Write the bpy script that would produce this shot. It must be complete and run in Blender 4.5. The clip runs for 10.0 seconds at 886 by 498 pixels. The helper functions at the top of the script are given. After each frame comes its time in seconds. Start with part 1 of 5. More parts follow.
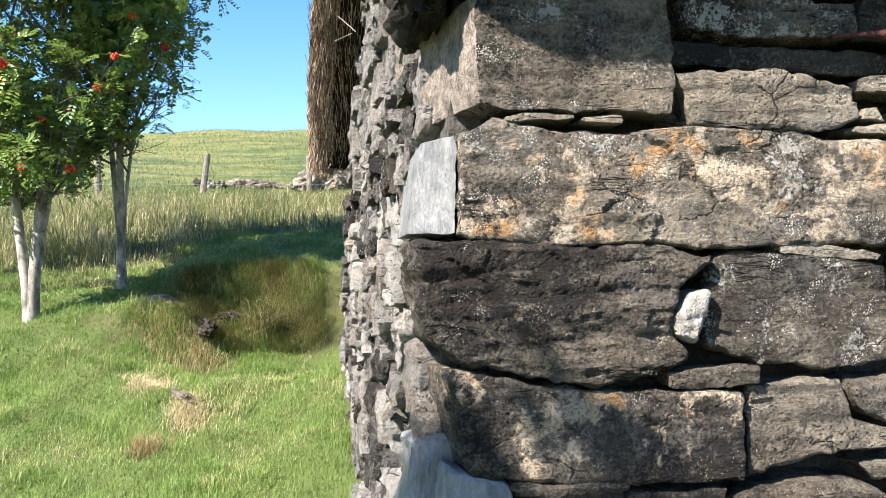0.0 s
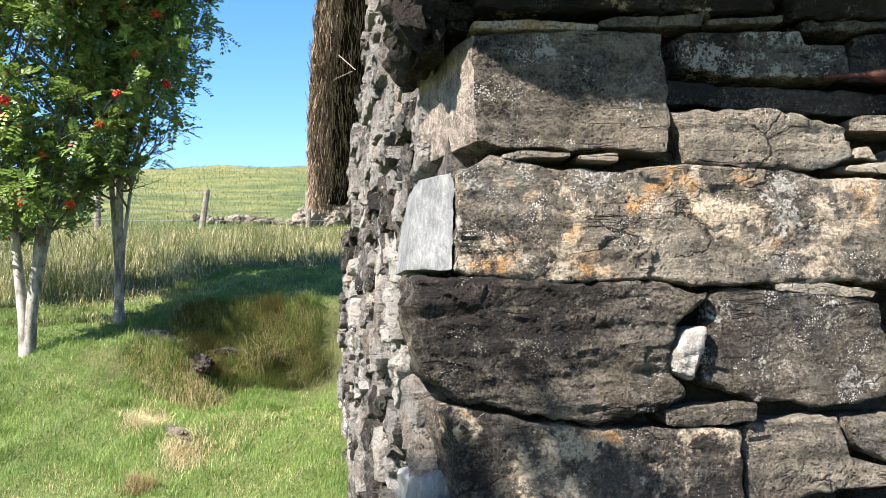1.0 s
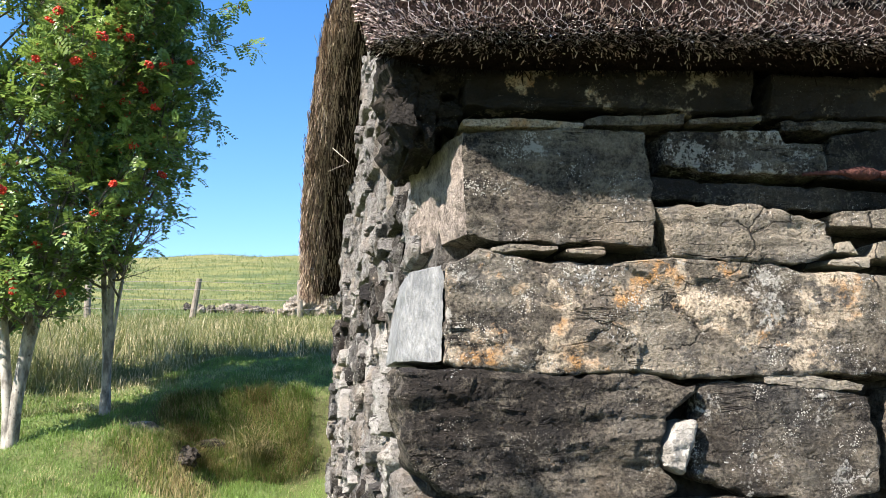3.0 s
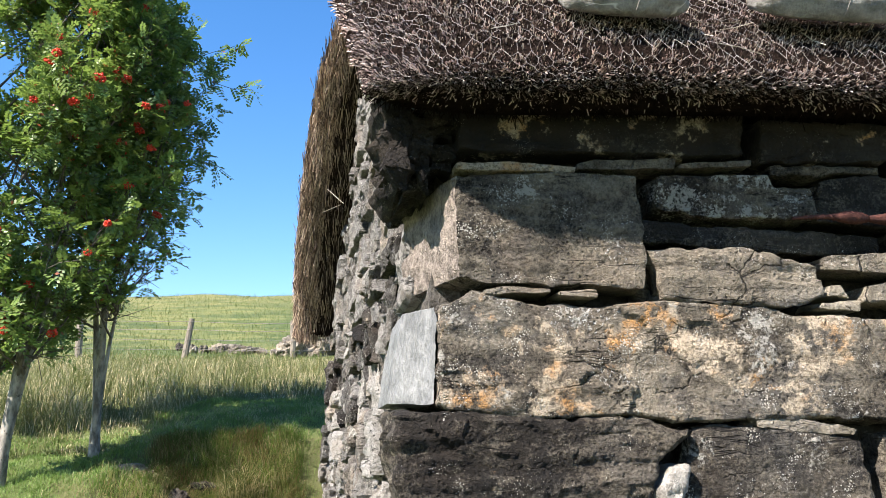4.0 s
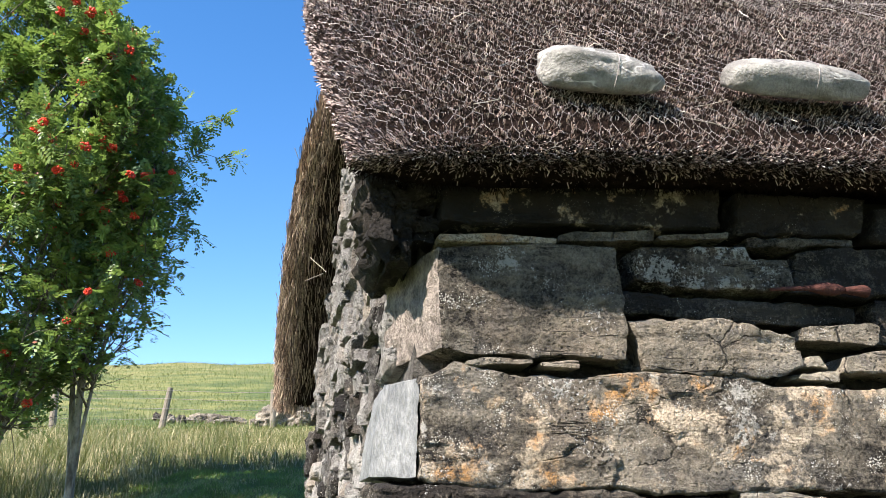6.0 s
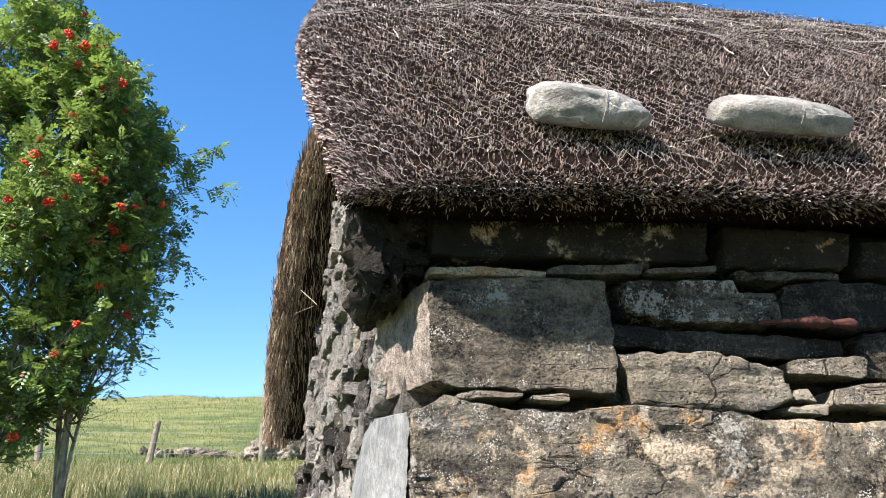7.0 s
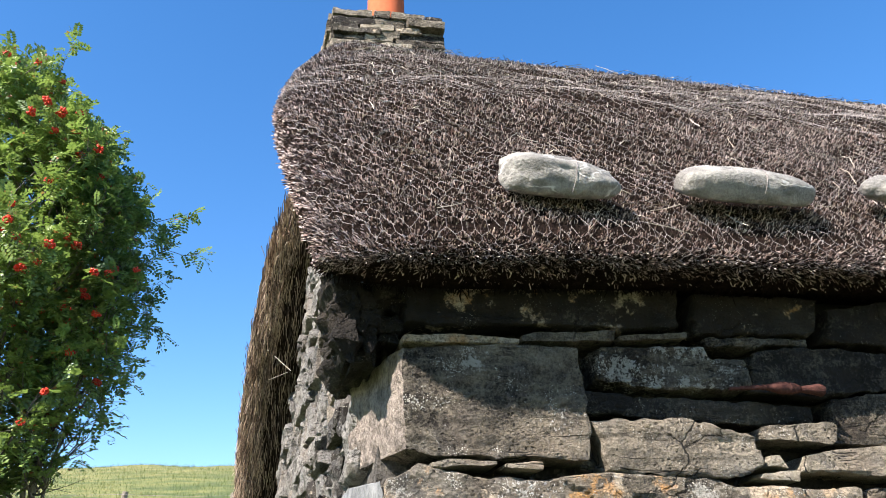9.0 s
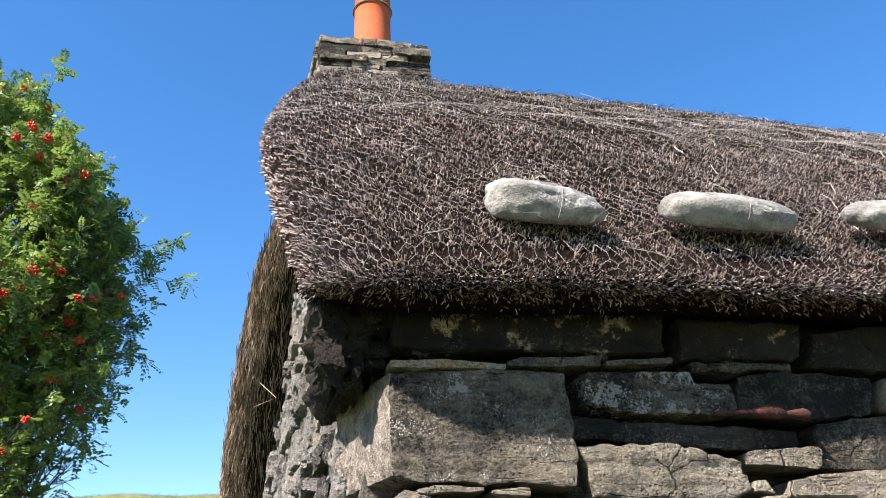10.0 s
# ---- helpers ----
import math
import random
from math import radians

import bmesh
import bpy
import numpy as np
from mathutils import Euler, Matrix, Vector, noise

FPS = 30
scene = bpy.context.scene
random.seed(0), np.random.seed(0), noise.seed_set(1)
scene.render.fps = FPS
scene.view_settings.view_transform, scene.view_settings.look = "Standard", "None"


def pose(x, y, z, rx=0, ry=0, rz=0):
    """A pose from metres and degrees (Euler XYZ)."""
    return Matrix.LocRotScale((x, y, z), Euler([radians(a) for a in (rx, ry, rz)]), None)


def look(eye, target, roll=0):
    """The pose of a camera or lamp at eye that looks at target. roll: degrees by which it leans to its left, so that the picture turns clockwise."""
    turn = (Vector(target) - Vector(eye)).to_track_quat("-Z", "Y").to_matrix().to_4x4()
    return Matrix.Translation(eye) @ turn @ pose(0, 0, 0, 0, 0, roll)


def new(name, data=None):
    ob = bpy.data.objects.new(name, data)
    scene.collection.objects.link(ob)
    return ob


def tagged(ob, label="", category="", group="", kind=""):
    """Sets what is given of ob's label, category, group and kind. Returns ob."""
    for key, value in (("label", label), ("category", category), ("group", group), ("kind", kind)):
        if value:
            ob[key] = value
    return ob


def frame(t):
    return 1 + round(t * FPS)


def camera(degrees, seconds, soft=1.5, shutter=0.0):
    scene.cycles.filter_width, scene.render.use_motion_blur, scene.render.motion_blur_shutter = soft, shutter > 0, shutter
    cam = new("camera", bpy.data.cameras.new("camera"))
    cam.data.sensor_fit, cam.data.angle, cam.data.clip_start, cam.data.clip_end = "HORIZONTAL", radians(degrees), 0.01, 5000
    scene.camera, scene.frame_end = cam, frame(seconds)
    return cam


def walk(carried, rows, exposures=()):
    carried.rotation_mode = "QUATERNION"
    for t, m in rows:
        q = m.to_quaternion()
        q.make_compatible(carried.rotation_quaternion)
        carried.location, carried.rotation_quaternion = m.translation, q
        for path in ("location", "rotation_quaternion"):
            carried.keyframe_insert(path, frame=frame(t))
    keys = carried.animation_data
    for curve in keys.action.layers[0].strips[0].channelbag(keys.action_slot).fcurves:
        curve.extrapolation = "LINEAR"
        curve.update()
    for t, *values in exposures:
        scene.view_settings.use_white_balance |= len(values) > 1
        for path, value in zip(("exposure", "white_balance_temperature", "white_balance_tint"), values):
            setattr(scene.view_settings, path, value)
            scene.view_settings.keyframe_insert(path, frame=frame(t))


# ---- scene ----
cam = camera(55.4, 10.0, soft=0.5)
PATH = [
    (0, (-0.218, -1.862, 1.383), (0.035, 0.121, 1.432), -1.3),
    (0.5, (-0.217, -1.862, 1.381), (0.037, 0.12, 1.468), -1.2),
    (1, (-0.217, -1.873, 1.382), (0.041, 0.106, 1.517), -1.1),
    (1.5, (-0.218, -1.882, 1.383), (0.044, 0.092, 1.569), -1.1),
    (2, (-0.215, -1.886, 1.386), (0.05, 0.082, 1.626), -1.0),
    (2.5, (-0.215, -1.889, 1.385), (0.056, 0.071, 1.678), -1.0),
    (4, (-0.213, -1.904, 1.387), (0.076, 0.025, 1.826), -0.8),
    (4.5, (-0.212, -1.903, 1.39), (0.085, 0.016, 1.869), -0.8),
    (5, (-0.212, -1.908, 1.39), (0.094, -0.001, 1.911), -0.8),
    (5.5, (-0.214, -1.914, 1.391), (0.102, -0.02, 1.948), -0.9),
    (7, (-0.216, -1.931, 1.39), (0.128, -0.076, 2.055), -1.2),
    (7.5, (-0.216, -1.938, 1.391), (0.139, -0.098, 2.09), -1.3),
    (8, (-0.217, -1.95, 1.391), (0.15, -0.127, 2.126), -1.5),
    (8.5, (-0.219, -1.955, 1.39), (0.162, -0.149, 2.16), -1.7),
    (9, (-0.216, -1.955, 1.389), (0.177, -0.167, 2.194), -1.9),
    (9.5, (-0.216, -1.958, 1.388), (0.19, -0.186, 2.221), -2.2),
    (10, (-0.219, -1.96, 1.385), (0.203, -0.204, 2.245), -2.4),
]
walk(cam, [(t, look(eye, target, roll)) for t, eye, target, roll in PATH], ((0, 1.97, 6500, 17), (2.5, 1.88, 6500, 17), (4, 1.8, 6500, 17), (10, 1.8, 6500, 17)))

# ---- world and sun ----
SUN_AZ, SUN_EL = radians(57), radians(46)
TO_SUN = Vector((-math.sin(SUN_AZ) * math.cos(SUN_EL), -math.cos(SUN_AZ) * math.cos(SUN_EL), math.sin(SUN_EL)))
world = bpy.data.worlds.new("sky")
scene.world = world
world.use_nodes = True
wt = world.node_tree
sky = wt.nodes.new("ShaderNodeTexSky")
sky.sky_type, sky.sun_disc = "NISHITA", False
sky.sun_elevation, sky.sun_rotation = SUN_EL, math.atan2(TO_SUN.x, TO_SUN.y) % (2 * math.pi)
sky.altitude, sky.air_density, sky.dust_density, sky.ozone_density = 50, 1.0, 0.3, 2.0
tint = wt.nodes.new("ShaderNodeHueSaturation")
tint.inputs["Saturation"].default_value = 1.32
wt.links.new(sky.outputs[0], tint.inputs["Color"])
wt.links.new(tint.outputs[0], wt.nodes["Background"].inputs[0])
wt.nodes["Background"].inputs[1].default_value = 0.08
sun = new("sun", bpy.data.lights.new("sun", "SUN"))
sun.data.energy, sun.data.angle, sun.data.color = 5.0, radians(0.53), (1.0, 0.93, 0.82)
sun.matrix_world = look(TO_SUN * 30, (0, 0, 0))


# ---- materials ----
class Shade:
    """A node material, written as nested calls."""

    def __init__(self, name, rough=0.85, metal=0.0, gloss=0.5):
        self.m = bpy.data.materials.new(name)
        self.m.use_nodes = True
        self.t = self.m.node_tree
        self.b = self.t.nodes["Principled BSDF"]
        self.b.inputs["Roughness"].default_value = rough
        self.b.inputs["Metallic"].default_value = metal
        self.b.inputs["Specular IOR Level"].default_value = gloss
        self.geo = self.t.nodes.new("ShaderNodeNewGeometry")
        self.pos = self.geo.outputs["Position"]
        self.island = self.geo.outputs["Random Per Island"]
        self.info = self.t.nodes.new("ShaderNodeObjectInfo")

    def put(self, socket, value):
        if isinstance(value, bpy.types.NodeSocket):
            self.t.links.new(value, socket)
        else:
            socket.default_value = (*value, 1) if isinstance(value, tuple) and len(value) == 3 and socket.type == "RGBA" else value

    def scaled(self, v, s):
        n = self.t.nodes.new("ShaderNodeVectorMath")
        n.operation = "MULTIPLY"
        self.put(n.inputs[0], v)
        n.inputs[1].default_value = s
        return n.outputs[0]

    def moved(self, v, w):
        n = self.t.nodes.new("ShaderNodeVectorMath")
        n.operation = "ADD"
        self.put(n.inputs[0], v)
        self.put(n.inputs[1], w)
        return n.outputs[0]

    def noise(self, scale, detail=4.0, rough=0.6, v=None, colour=False):
        n = self.t.nodes.new("ShaderNodeTexNoise")
        self.put(n.inputs["Vector"], v or self.pos)
        n.inputs["Scale"].default_value, n.inputs["Detail"].default_value, n.inputs["Roughness"].default_value = scale, detail, rough
        return n.outputs["Color" if colour else "Fac"]

    def cells(self, scale, v=None, feature="F1"):
        n = self.t.nodes.new("ShaderNodeTexVoronoi")
        n.feature = feature
        self.put(n.inputs["Vector"], v or self.pos)
        n.inputs["Scale"].default_value = scale
        return n.outputs["Distance"]

    def math(self, op, a, b=0.0, clamp=False):
        n = self.t.nodes.new("ShaderNodeMath")
        n.operation, n.use_clamp = op, clamp
        self.put(n.inputs[0], a)
        self.put(n.inputs[1], b)
        return n.outputs[0]

    def step(self, f, low, high):
        n = self.t.nodes.new("ShaderNodeMapRange")
        n.interpolation_type = "SMOOTHSTEP"
        self.put(n.inputs["Value"], f)
        self.put(n.inputs["From Min"], low)
        self.put(n.inputs["From Max"], high)
        return n.outputs["Result"]

    def mix(self, f, a, b):
        n = self.t.nodes.new("ShaderNodeMix")
        n.data_type = "RGBA"
        self.put(n.inputs[0], f)
        self.put(n.inputs[6], a)
        self.put(n.inputs[7], b)
        return n.outputs[2]

    def colour(self, c):
        self.put(self.b.inputs["Base Color"], c)
        return self

    def bump(self, h, strength=0.6, distance=0.01):
        n = self.t.nodes.new("ShaderNodeBump")
        n.inputs["Strength"].default_value, n.inputs["Distance"].default_value = strength, distance
        self.put(n.inputs["Height"], h)
        self.t.links.new(n.outputs[0], self.b.inputs["Normal"])
        return self


def stone_material(name, light, grain=1.0):
    # object colour: red = ochre crust, green = tone, blue = white lichen, alpha = dark staining and eave shade
    s = Shade(name, 0.8, gloss=0.2)
    sep = s.t.nodes.new("ShaderNodeSeparateColor")
    s.put(sep.inputs[0], s.info.outputs["Color"])
    rust, tone, lichen, stain_shade = sep.outputs[0], sep.outputs[1], sep.outputs[2], s.info.outputs["Alpha"]
    warp = s.moved(s.pos, s.scaled(s.noise(5, 3, colour=True), (0.05, 0.05, 0.05)))
    strata = s.noise(1.0, 6, 0.65, s.scaled(warp, (7, 7, 55)))
    big, mid, fine = s.noise(5, 4), s.noise(26, 6, 0.7), s.noise(120, 6, 0.75)
    f = s.math("ADD", s.math("SUBTRACT", tone, 0.08), s.math("MULTIPLY", s.math("SUBTRACT", big, 0.5), 0.9))
    f = s.math("ADD", f, s.math("MULTIPLY", s.math("SUBTRACT", strata, 0.5), 0.5))
    f = s.math("ADD", f, s.math("MULTIPLY", s.math("SUBTRACT", mid, 0.5), 0.95 * grain))
    f = s.math("ADD", f, s.math("MULTIPLY", s.math("SUBTRACT", s.step(fine, 0.38, 0.6), 0.5), 0.26 * grain))
    f = s.math("ADD", f, s.math("MULTIPLY", s.math("SUBTRACT", s.noise(1.0, 5, 0.7, s.scaled(warp, (20, 20, 90))), 0.5), 0.16))
    f = s.math("ADD", f, s.math("MULTIPLY", s.math("SUBTRACT", s.noise(420, 3, 0.7), 0.5), 0.35 * grain), True)
    f = s.math("ADD", f, s.math("MULTIPLY", s.math("SUBTRACT", s.noise(2.4, 3, 0.5, s.moved(s.pos, (4.0, 4.0, 7.0))), 0.5), 1.0), True)
    c = s.mix(f, (0.018, 0.0155, 0.0125), light)
    # sharp-edged dark patches where the skin of the stone has weathered
    patch = s.step(s.math("ADD", s.noise(10, 7, 0.72, s.moved(s.pos, (2.0, 6.0, 3.0))), s.math("MULTIPLY", s.math("SUBTRACT", tone, 0.5), -0.14)), 0.53, 0.57)
    c = s.mix(s.math("MULTIPLY", patch, 0.5), c, s.mix(f, (0.016, 0.015, 0.014), (0.17, 0.16, 0.15)))
    # broad brown and blue-grey drifts
    c = s.mix(s.math("MULTIPLY", s.step(s.noise(3.3, 3), 0.48, 0.68), 0.6), c, s.mix(f, (0.032, 0.025, 0.019), (0.36, 0.29, 0.21)))
    c = s.mix(s.math("MULTIPLY", s.step(s.noise(2.7, 3, v=s.moved(s.pos, (7.0, 3.0, 1.0))), 0.52, 0.7), 0.2), c, s.mix(f, (0.025, 0.03, 0.036), (0.27, 0.3, 0.31)))
    # hairline cracks along and across the bedding
    crack = s.step(s.cells(1.0, s.scaled(s.moved(warp, s.scaled(s.noise(14, 5, colour=True), (0.07, 0.07, 0.07))), (4, 4, 7)), "DISTANCE_TO_EDGE"), 0.018, 0.0)
    crack = s.math("MULTIPLY", crack, s.step(s.noise(7, 3, v=s.moved(s.pos, (9.0, 2.0, 5.0))), 0.5, 0.62))
    c = s.mix(s.math("MULTIPLY", crack, 0.85), c, (0.012, 0.011, 0.01))
    # partings along the bedding
    level = s.noise(1.0, 4, 0.6, s.scaled(warp, (0.8, 0.8, 13)))
    part = s.math("MULTIPLY", s.step(s.math("ABSOLUTE", s.math("SUBTRACT", level, 0.5)), 0.009, 0.002), s.step(s.noise(4.5, 3, v=s.moved(s.pos, (6.0, 1.0, 8.0))), 0.53, 0.6))
    c = s.mix(s.math("MULTIPLY", part, 0.85), c, (0.013, 0.012, 0.011))
    # small black pits in groups
    hole = s.math("MULTIPLY", s.step(s.cells(70, s.moved(s.pos, s.scaled(s.noise(40, 3, colour=True), (0.02, 0.02, 0.02)))), 0.3, 0.16), s.step(s.noise(7, 4, v=s.moved(s.pos, (1.0, 8.0, 6.0))), 0.48, 0.62))
    c = s.mix(s.math("MULTIPLY", hole, 0.8), c, (0.014, 0.013, 0.012))
    # dark staining over part of the stone; high values also stand for eave shade
    dm = s.step(s.noise(6, 5, 0.6, s.moved(s.pos, (1.3, 0.0, 4.1))), s.math("SUBTRACT", 0.78, s.math("MULTIPLY", stain_shade, 0.5)), 0.8)
    c = s.mix(s.math("MULTIPLY", dm, 0.75), c, s.mix(fine, (0.03, 0.024, 0.017), (0.085, 0.066, 0.043)))
    # ochre crust with a ragged edge
    rn = s.math("ADD", s.noise(6.5, 6, 0.68, s.moved(s.pos, (3.1, 0.0, 0.4))), s.math("MULTIPLY", s.math("SUBTRACT", mid, 0.5), 0.35))
    rm = s.step(rn, s.math("SUBTRACT", 0.86, s.math("MULTIPLY", rust, 0.5)), s.math("SUBTRACT", 0.93, s.math("MULTIPLY", rust, 0.5)))
    oc = s.mix(s.step(s.noise(11, 4), 0.5, 0.68), (0.6, 0.51, 0.38), (0.58, 0.31, 0.11))
    oc = s.mix(s.math("MULTIPLY", s.step(fine, 0.47, 0.58), 0.75), oc, (0.13, 0.1, 0.065))
    c = s.mix(s.math("MULTIPLY", rm, 0.85), c, oc)
    # white crusts and small white spots
    lm = s.step(s.math("ADD", s.noise(9, 5, 0.7, s.moved(s.pos, (0.0, 2.0, 9.0))), s.math("MULTIPLY", s.math("SUBTRACT", fine, 0.5), 0.5)),
                s.math("SUBTRACT", 0.88, s.math("MULTIPLY", lichen, 0.38)), s.math("SUBTRACT", 0.95, s.math("MULTIPLY", lichen, 0.38)))
    c = s.mix(s.math("MULTIPLY", lm, 0.75), c, (0.5, 0.49, 0.44))
    spot = s.math("LESS_THAN", s.cells(85, s.moved(s.pos, s.scaled(s.noise(90, 4, 0.8, colour=True), (0.03, 0.03, 0.03)))), s.math("MULTIPLY", s.step(s.noise(8, 3, v=s.moved(s.pos, (5.0, 1.0, 0.0))), 0.5, 0.72), s.math("MULTIPLY", lichen, 0.42)))
    c = s.mix(s.math("MULTIPLY", spot, 0.9), c, (0.6, 0.6, 0.57))
    speck = s.math("LESS_THAN", s.cells(190), s.math("MULTIPLY", s.step(s.noise(13, 4, v=s.moved(s.pos, (8.0, 8.0, 2.0))), 0.45, 0.75), s.math("ADD", 0.16, s.math("MULTIPLY", lichen, 0.45))))
    c = s.mix(s.math("MULTIPLY", speck, 0.8), c, (0.55, 0.54, 0.48))
    s.colour(c)
    pits = s.step(s.cells(60), 0.0, 0.35)
    h = s.math("ADD", s.math("MULTIPLY", strata, 0.4), s.math("ADD", s.math("MULTIPLY", mid, 1.1), s.math("ADD", s.math("MULTIPLY", fine, 0.5), s.math("MULTIPLY", pits, 0.25))))
    h = s.math("SUBTRACT", h, s.math("MULTIPLY", s.math("ADD", s.math("ADD", crack, s.math("MULTIPLY", part, 0.6)), s.math("MULTIPLY", hole, 0.6)), 0.8))
    return s.bump(h, 1.0, 0.04).m


def simple_material(name, dark, light, scale, rough=0.85, metal=0.0, bump=0.4, distance=0.004, stretch=None, detail_scale=None, island=0.0, gloss=0.3):
    s = Shade(name, rough, metal, gloss)
    v = s.scaled(s.pos, stretch) if stretch else s.pos
    a = s.noise(scale, 5, 0.65, v)
    b = s.noise(detail_scale or scale * 6, 4, 0.65, v)
    f = s.math("ADD", s.math("MULTIPLY", s.step(a, 0.3, 0.7), 0.6), s.math("MULTIPLY", s.step(b, 0.3, 0.7), 0.4))
    if island:
        f = s.math("ADD", s.math("MULTIPLY", f, 1 - island), s.math("MULTIPLY", s.island, island))
    s.colour(s.mix(f, dark, light))
    if bump:
        s.bump(s.math("ADD", a, b), bump, distance)
    return s.m


ROCK = stone_material("weathered_schist", (0.44, 0.39, 0.3))
RUBBLE = stone_material("grey_rubble_stone", (0.4, 0.39, 0.36), 1.0)
EARTH = simple_material("dark_earth_mortar", (0.012, 0.011, 0.010), (0.06, 0.052, 0.042), 14, 0.95, bump=0.9, distance=0.02)
LIME = simple_material("crumbling_lime_mortar", (0.016, 0.015, 0.013), (0.17, 0.16, 0.14), 24, 0.95, bump=1.0, distance=0.02)
# thatch bed is near-black, putting the shade between stems into its colour
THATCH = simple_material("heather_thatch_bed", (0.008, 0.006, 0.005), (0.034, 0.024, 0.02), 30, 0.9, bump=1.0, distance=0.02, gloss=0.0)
WIRE = simple_material("galvanised_wire", (0.13, 0.115, 0.11), (0.33, 0.3, 0.28), 25, 0.55, 0.2, bump=0)
NET = simple_material("weathered_netting_wire", (0.06, 0.053, 0.05), (0.34, 0.31, 0.295), 9, 0.6, 0.1, bump=0)
SCABBLED = simple_material("pale_scabbled_stone", (0.06, 0.05, 0.042), (0.4, 0.345, 0.29), 26, 0.9, bump=1.0, distance=0.02, stretch=(1.2, 1.2, 0.8), detail_scale=120)
QUARTZ = simple_material("white_quartz", (0.14, 0.13, 0.11), (0.5, 0.48, 0.43), 30, 0.6, bump=1.0, distance=0.012)
SLATE = simple_material("blue_grey_slate", (0.08, 0.086, 0.088), (0.23, 0.24, 0.236), 9, 0.55, bump=0.8, distance=0.012, stretch=(2.0, 2.0, 0.7), detail_scale=45)
POT = simple_material("terracotta", (0.36, 0.075, 0.028), (0.45, 0.115, 0.045), 5, 0.9, bump=0.15, distance=0.002)
IRON = simple_material("rusted_iron", (0.03, 0.011, 0.009), (0.1, 0.036, 0.026), 40, 0.85, 0.1, bump=0.9, distance=0.004)
OLDWOOD = simple_material("silvered_fence_wood", (0.09, 0.078, 0.06), (0.27, 0.24, 0.19), 8, 0.9, bump=0.5, stretch=(4, 4, 0.6))
TWIG = simple_material("grey_twig_bark", (0.05, 0.042, 0.034), (0.16, 0.14, 0.115), 18, 0.85)
BERRY = simple_material("scarlet_berry", (0.42, 0.02, 0.012), (0.72, 0.07, 0.03), 30, 0.35, bump=0, island=0.6)


def stem_material(name, dark, light, pale):
    s = Shade(name, 0.75, gloss=0.25)
    f = s.math("POWER", s.island, 3.0)
    c = s.mix(f, dark, light)
    c = s.mix(s.math("GREATER_THAN", s.math("FRACT", s.math("MULTIPLY", s.island, 37.0)), 0.68), c, pale)
    c = s.mix(s.math("MULTIPLY", s.step(s.noise(1.6, 4), 0.4, 0.7), 0.25), c, (0.1, 0.088, 0.085))
    return s.colour(c).m


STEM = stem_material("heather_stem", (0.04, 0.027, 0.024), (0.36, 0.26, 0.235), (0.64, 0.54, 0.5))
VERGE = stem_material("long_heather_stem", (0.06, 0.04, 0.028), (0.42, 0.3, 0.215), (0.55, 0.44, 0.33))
# cut stems are pale, and lightened further so the eave edge looks sunlit
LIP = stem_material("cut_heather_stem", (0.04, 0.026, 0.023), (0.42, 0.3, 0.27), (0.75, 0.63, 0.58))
STRAW = stem_material("bleached_straw", (0.2, 0.17, 0.13), (0.4, 0.36, 0.29), (0.5, 0.46, 0.38))


def pebble_material():
    s = Shade("sea_worn_stone", 0.7)
    warp = s.moved(s.pos, s.scaled(s.noise(6, 3, colour=True), (0.06, 0.06, 0.06)))
    band = s.noise(1.0, 3, 0.5, s.scaled(warp, (16, 12, 26)))
    fine = s.noise(140, 4, 0.7)
    f = s.math("ADD", s.math("MULTIPLY", s.step(band, 0.35, 0.65), 0.5), s.math("ADD", s.math("MULTIPLY", s.step(fine, 0.35, 0.65), 0.3), s.math("MULTIPLY", s.noise(28, 5, 0.7), 0.3)))
    c = s.mix(f, (0.065, 0.062, 0.054), (0.28, 0.275, 0.245))
    vein = s.step(s.math("ABSOLUTE", s.math("SUBTRACT", s.noise(1.0, 2, 0.4, s.scaled(warp, (5, 8, 16))), 0.5)), 0.014, 0.0)
    c = s.mix(s.math("MULTIPLY", s.math("MULTIPLY", vein, 0.8), s.step(s.noise(9, 2), 0.42, 0.5)), c, (0.55, 0.54, 0.5))
    c = s.mix(s.math("MULTIPLY", s.step(s.noise(9, 5), 0.6, 0.7), 0.35), c, (0.14, 0.14, 0.11))
    return s.colour(c).bump(s.math("ADD", s.math("MULTIPLY", fine, 0.5), s.math("ADD", band, s.noise(28, 5, 0.7))), 0.8, 0.012).m


PEBBLE = pebble_material()


def bark_material():
    s = Shade("rowan_bark", 0.8)
    v = s.scaled(s.pos, (16, 16, 7))
    a, b = s.noise(1.0, 5, 0.65, v), s.noise(9, 4)
    c = s.mix(s.step(a, 0.35, 0.65), (0.08, 0.072, 0.058), (0.31, 0.295, 0.25))
    c = s.mix(s.math("MULTIPLY", s.step(b, 0.5, 0.7), 0.5), c, (0.42, 0.41, 0.365))
    c = s.mix(s.step(s.noise(30, 4, v=s.moved(s.pos, (3.0, 3.0, 3.0))), 0.63, 0.7), c, (0.05, 0.043, 0.035))
    return s.colour(c).bump(a, 0.6, 0.006).m


BARK = bark_material()


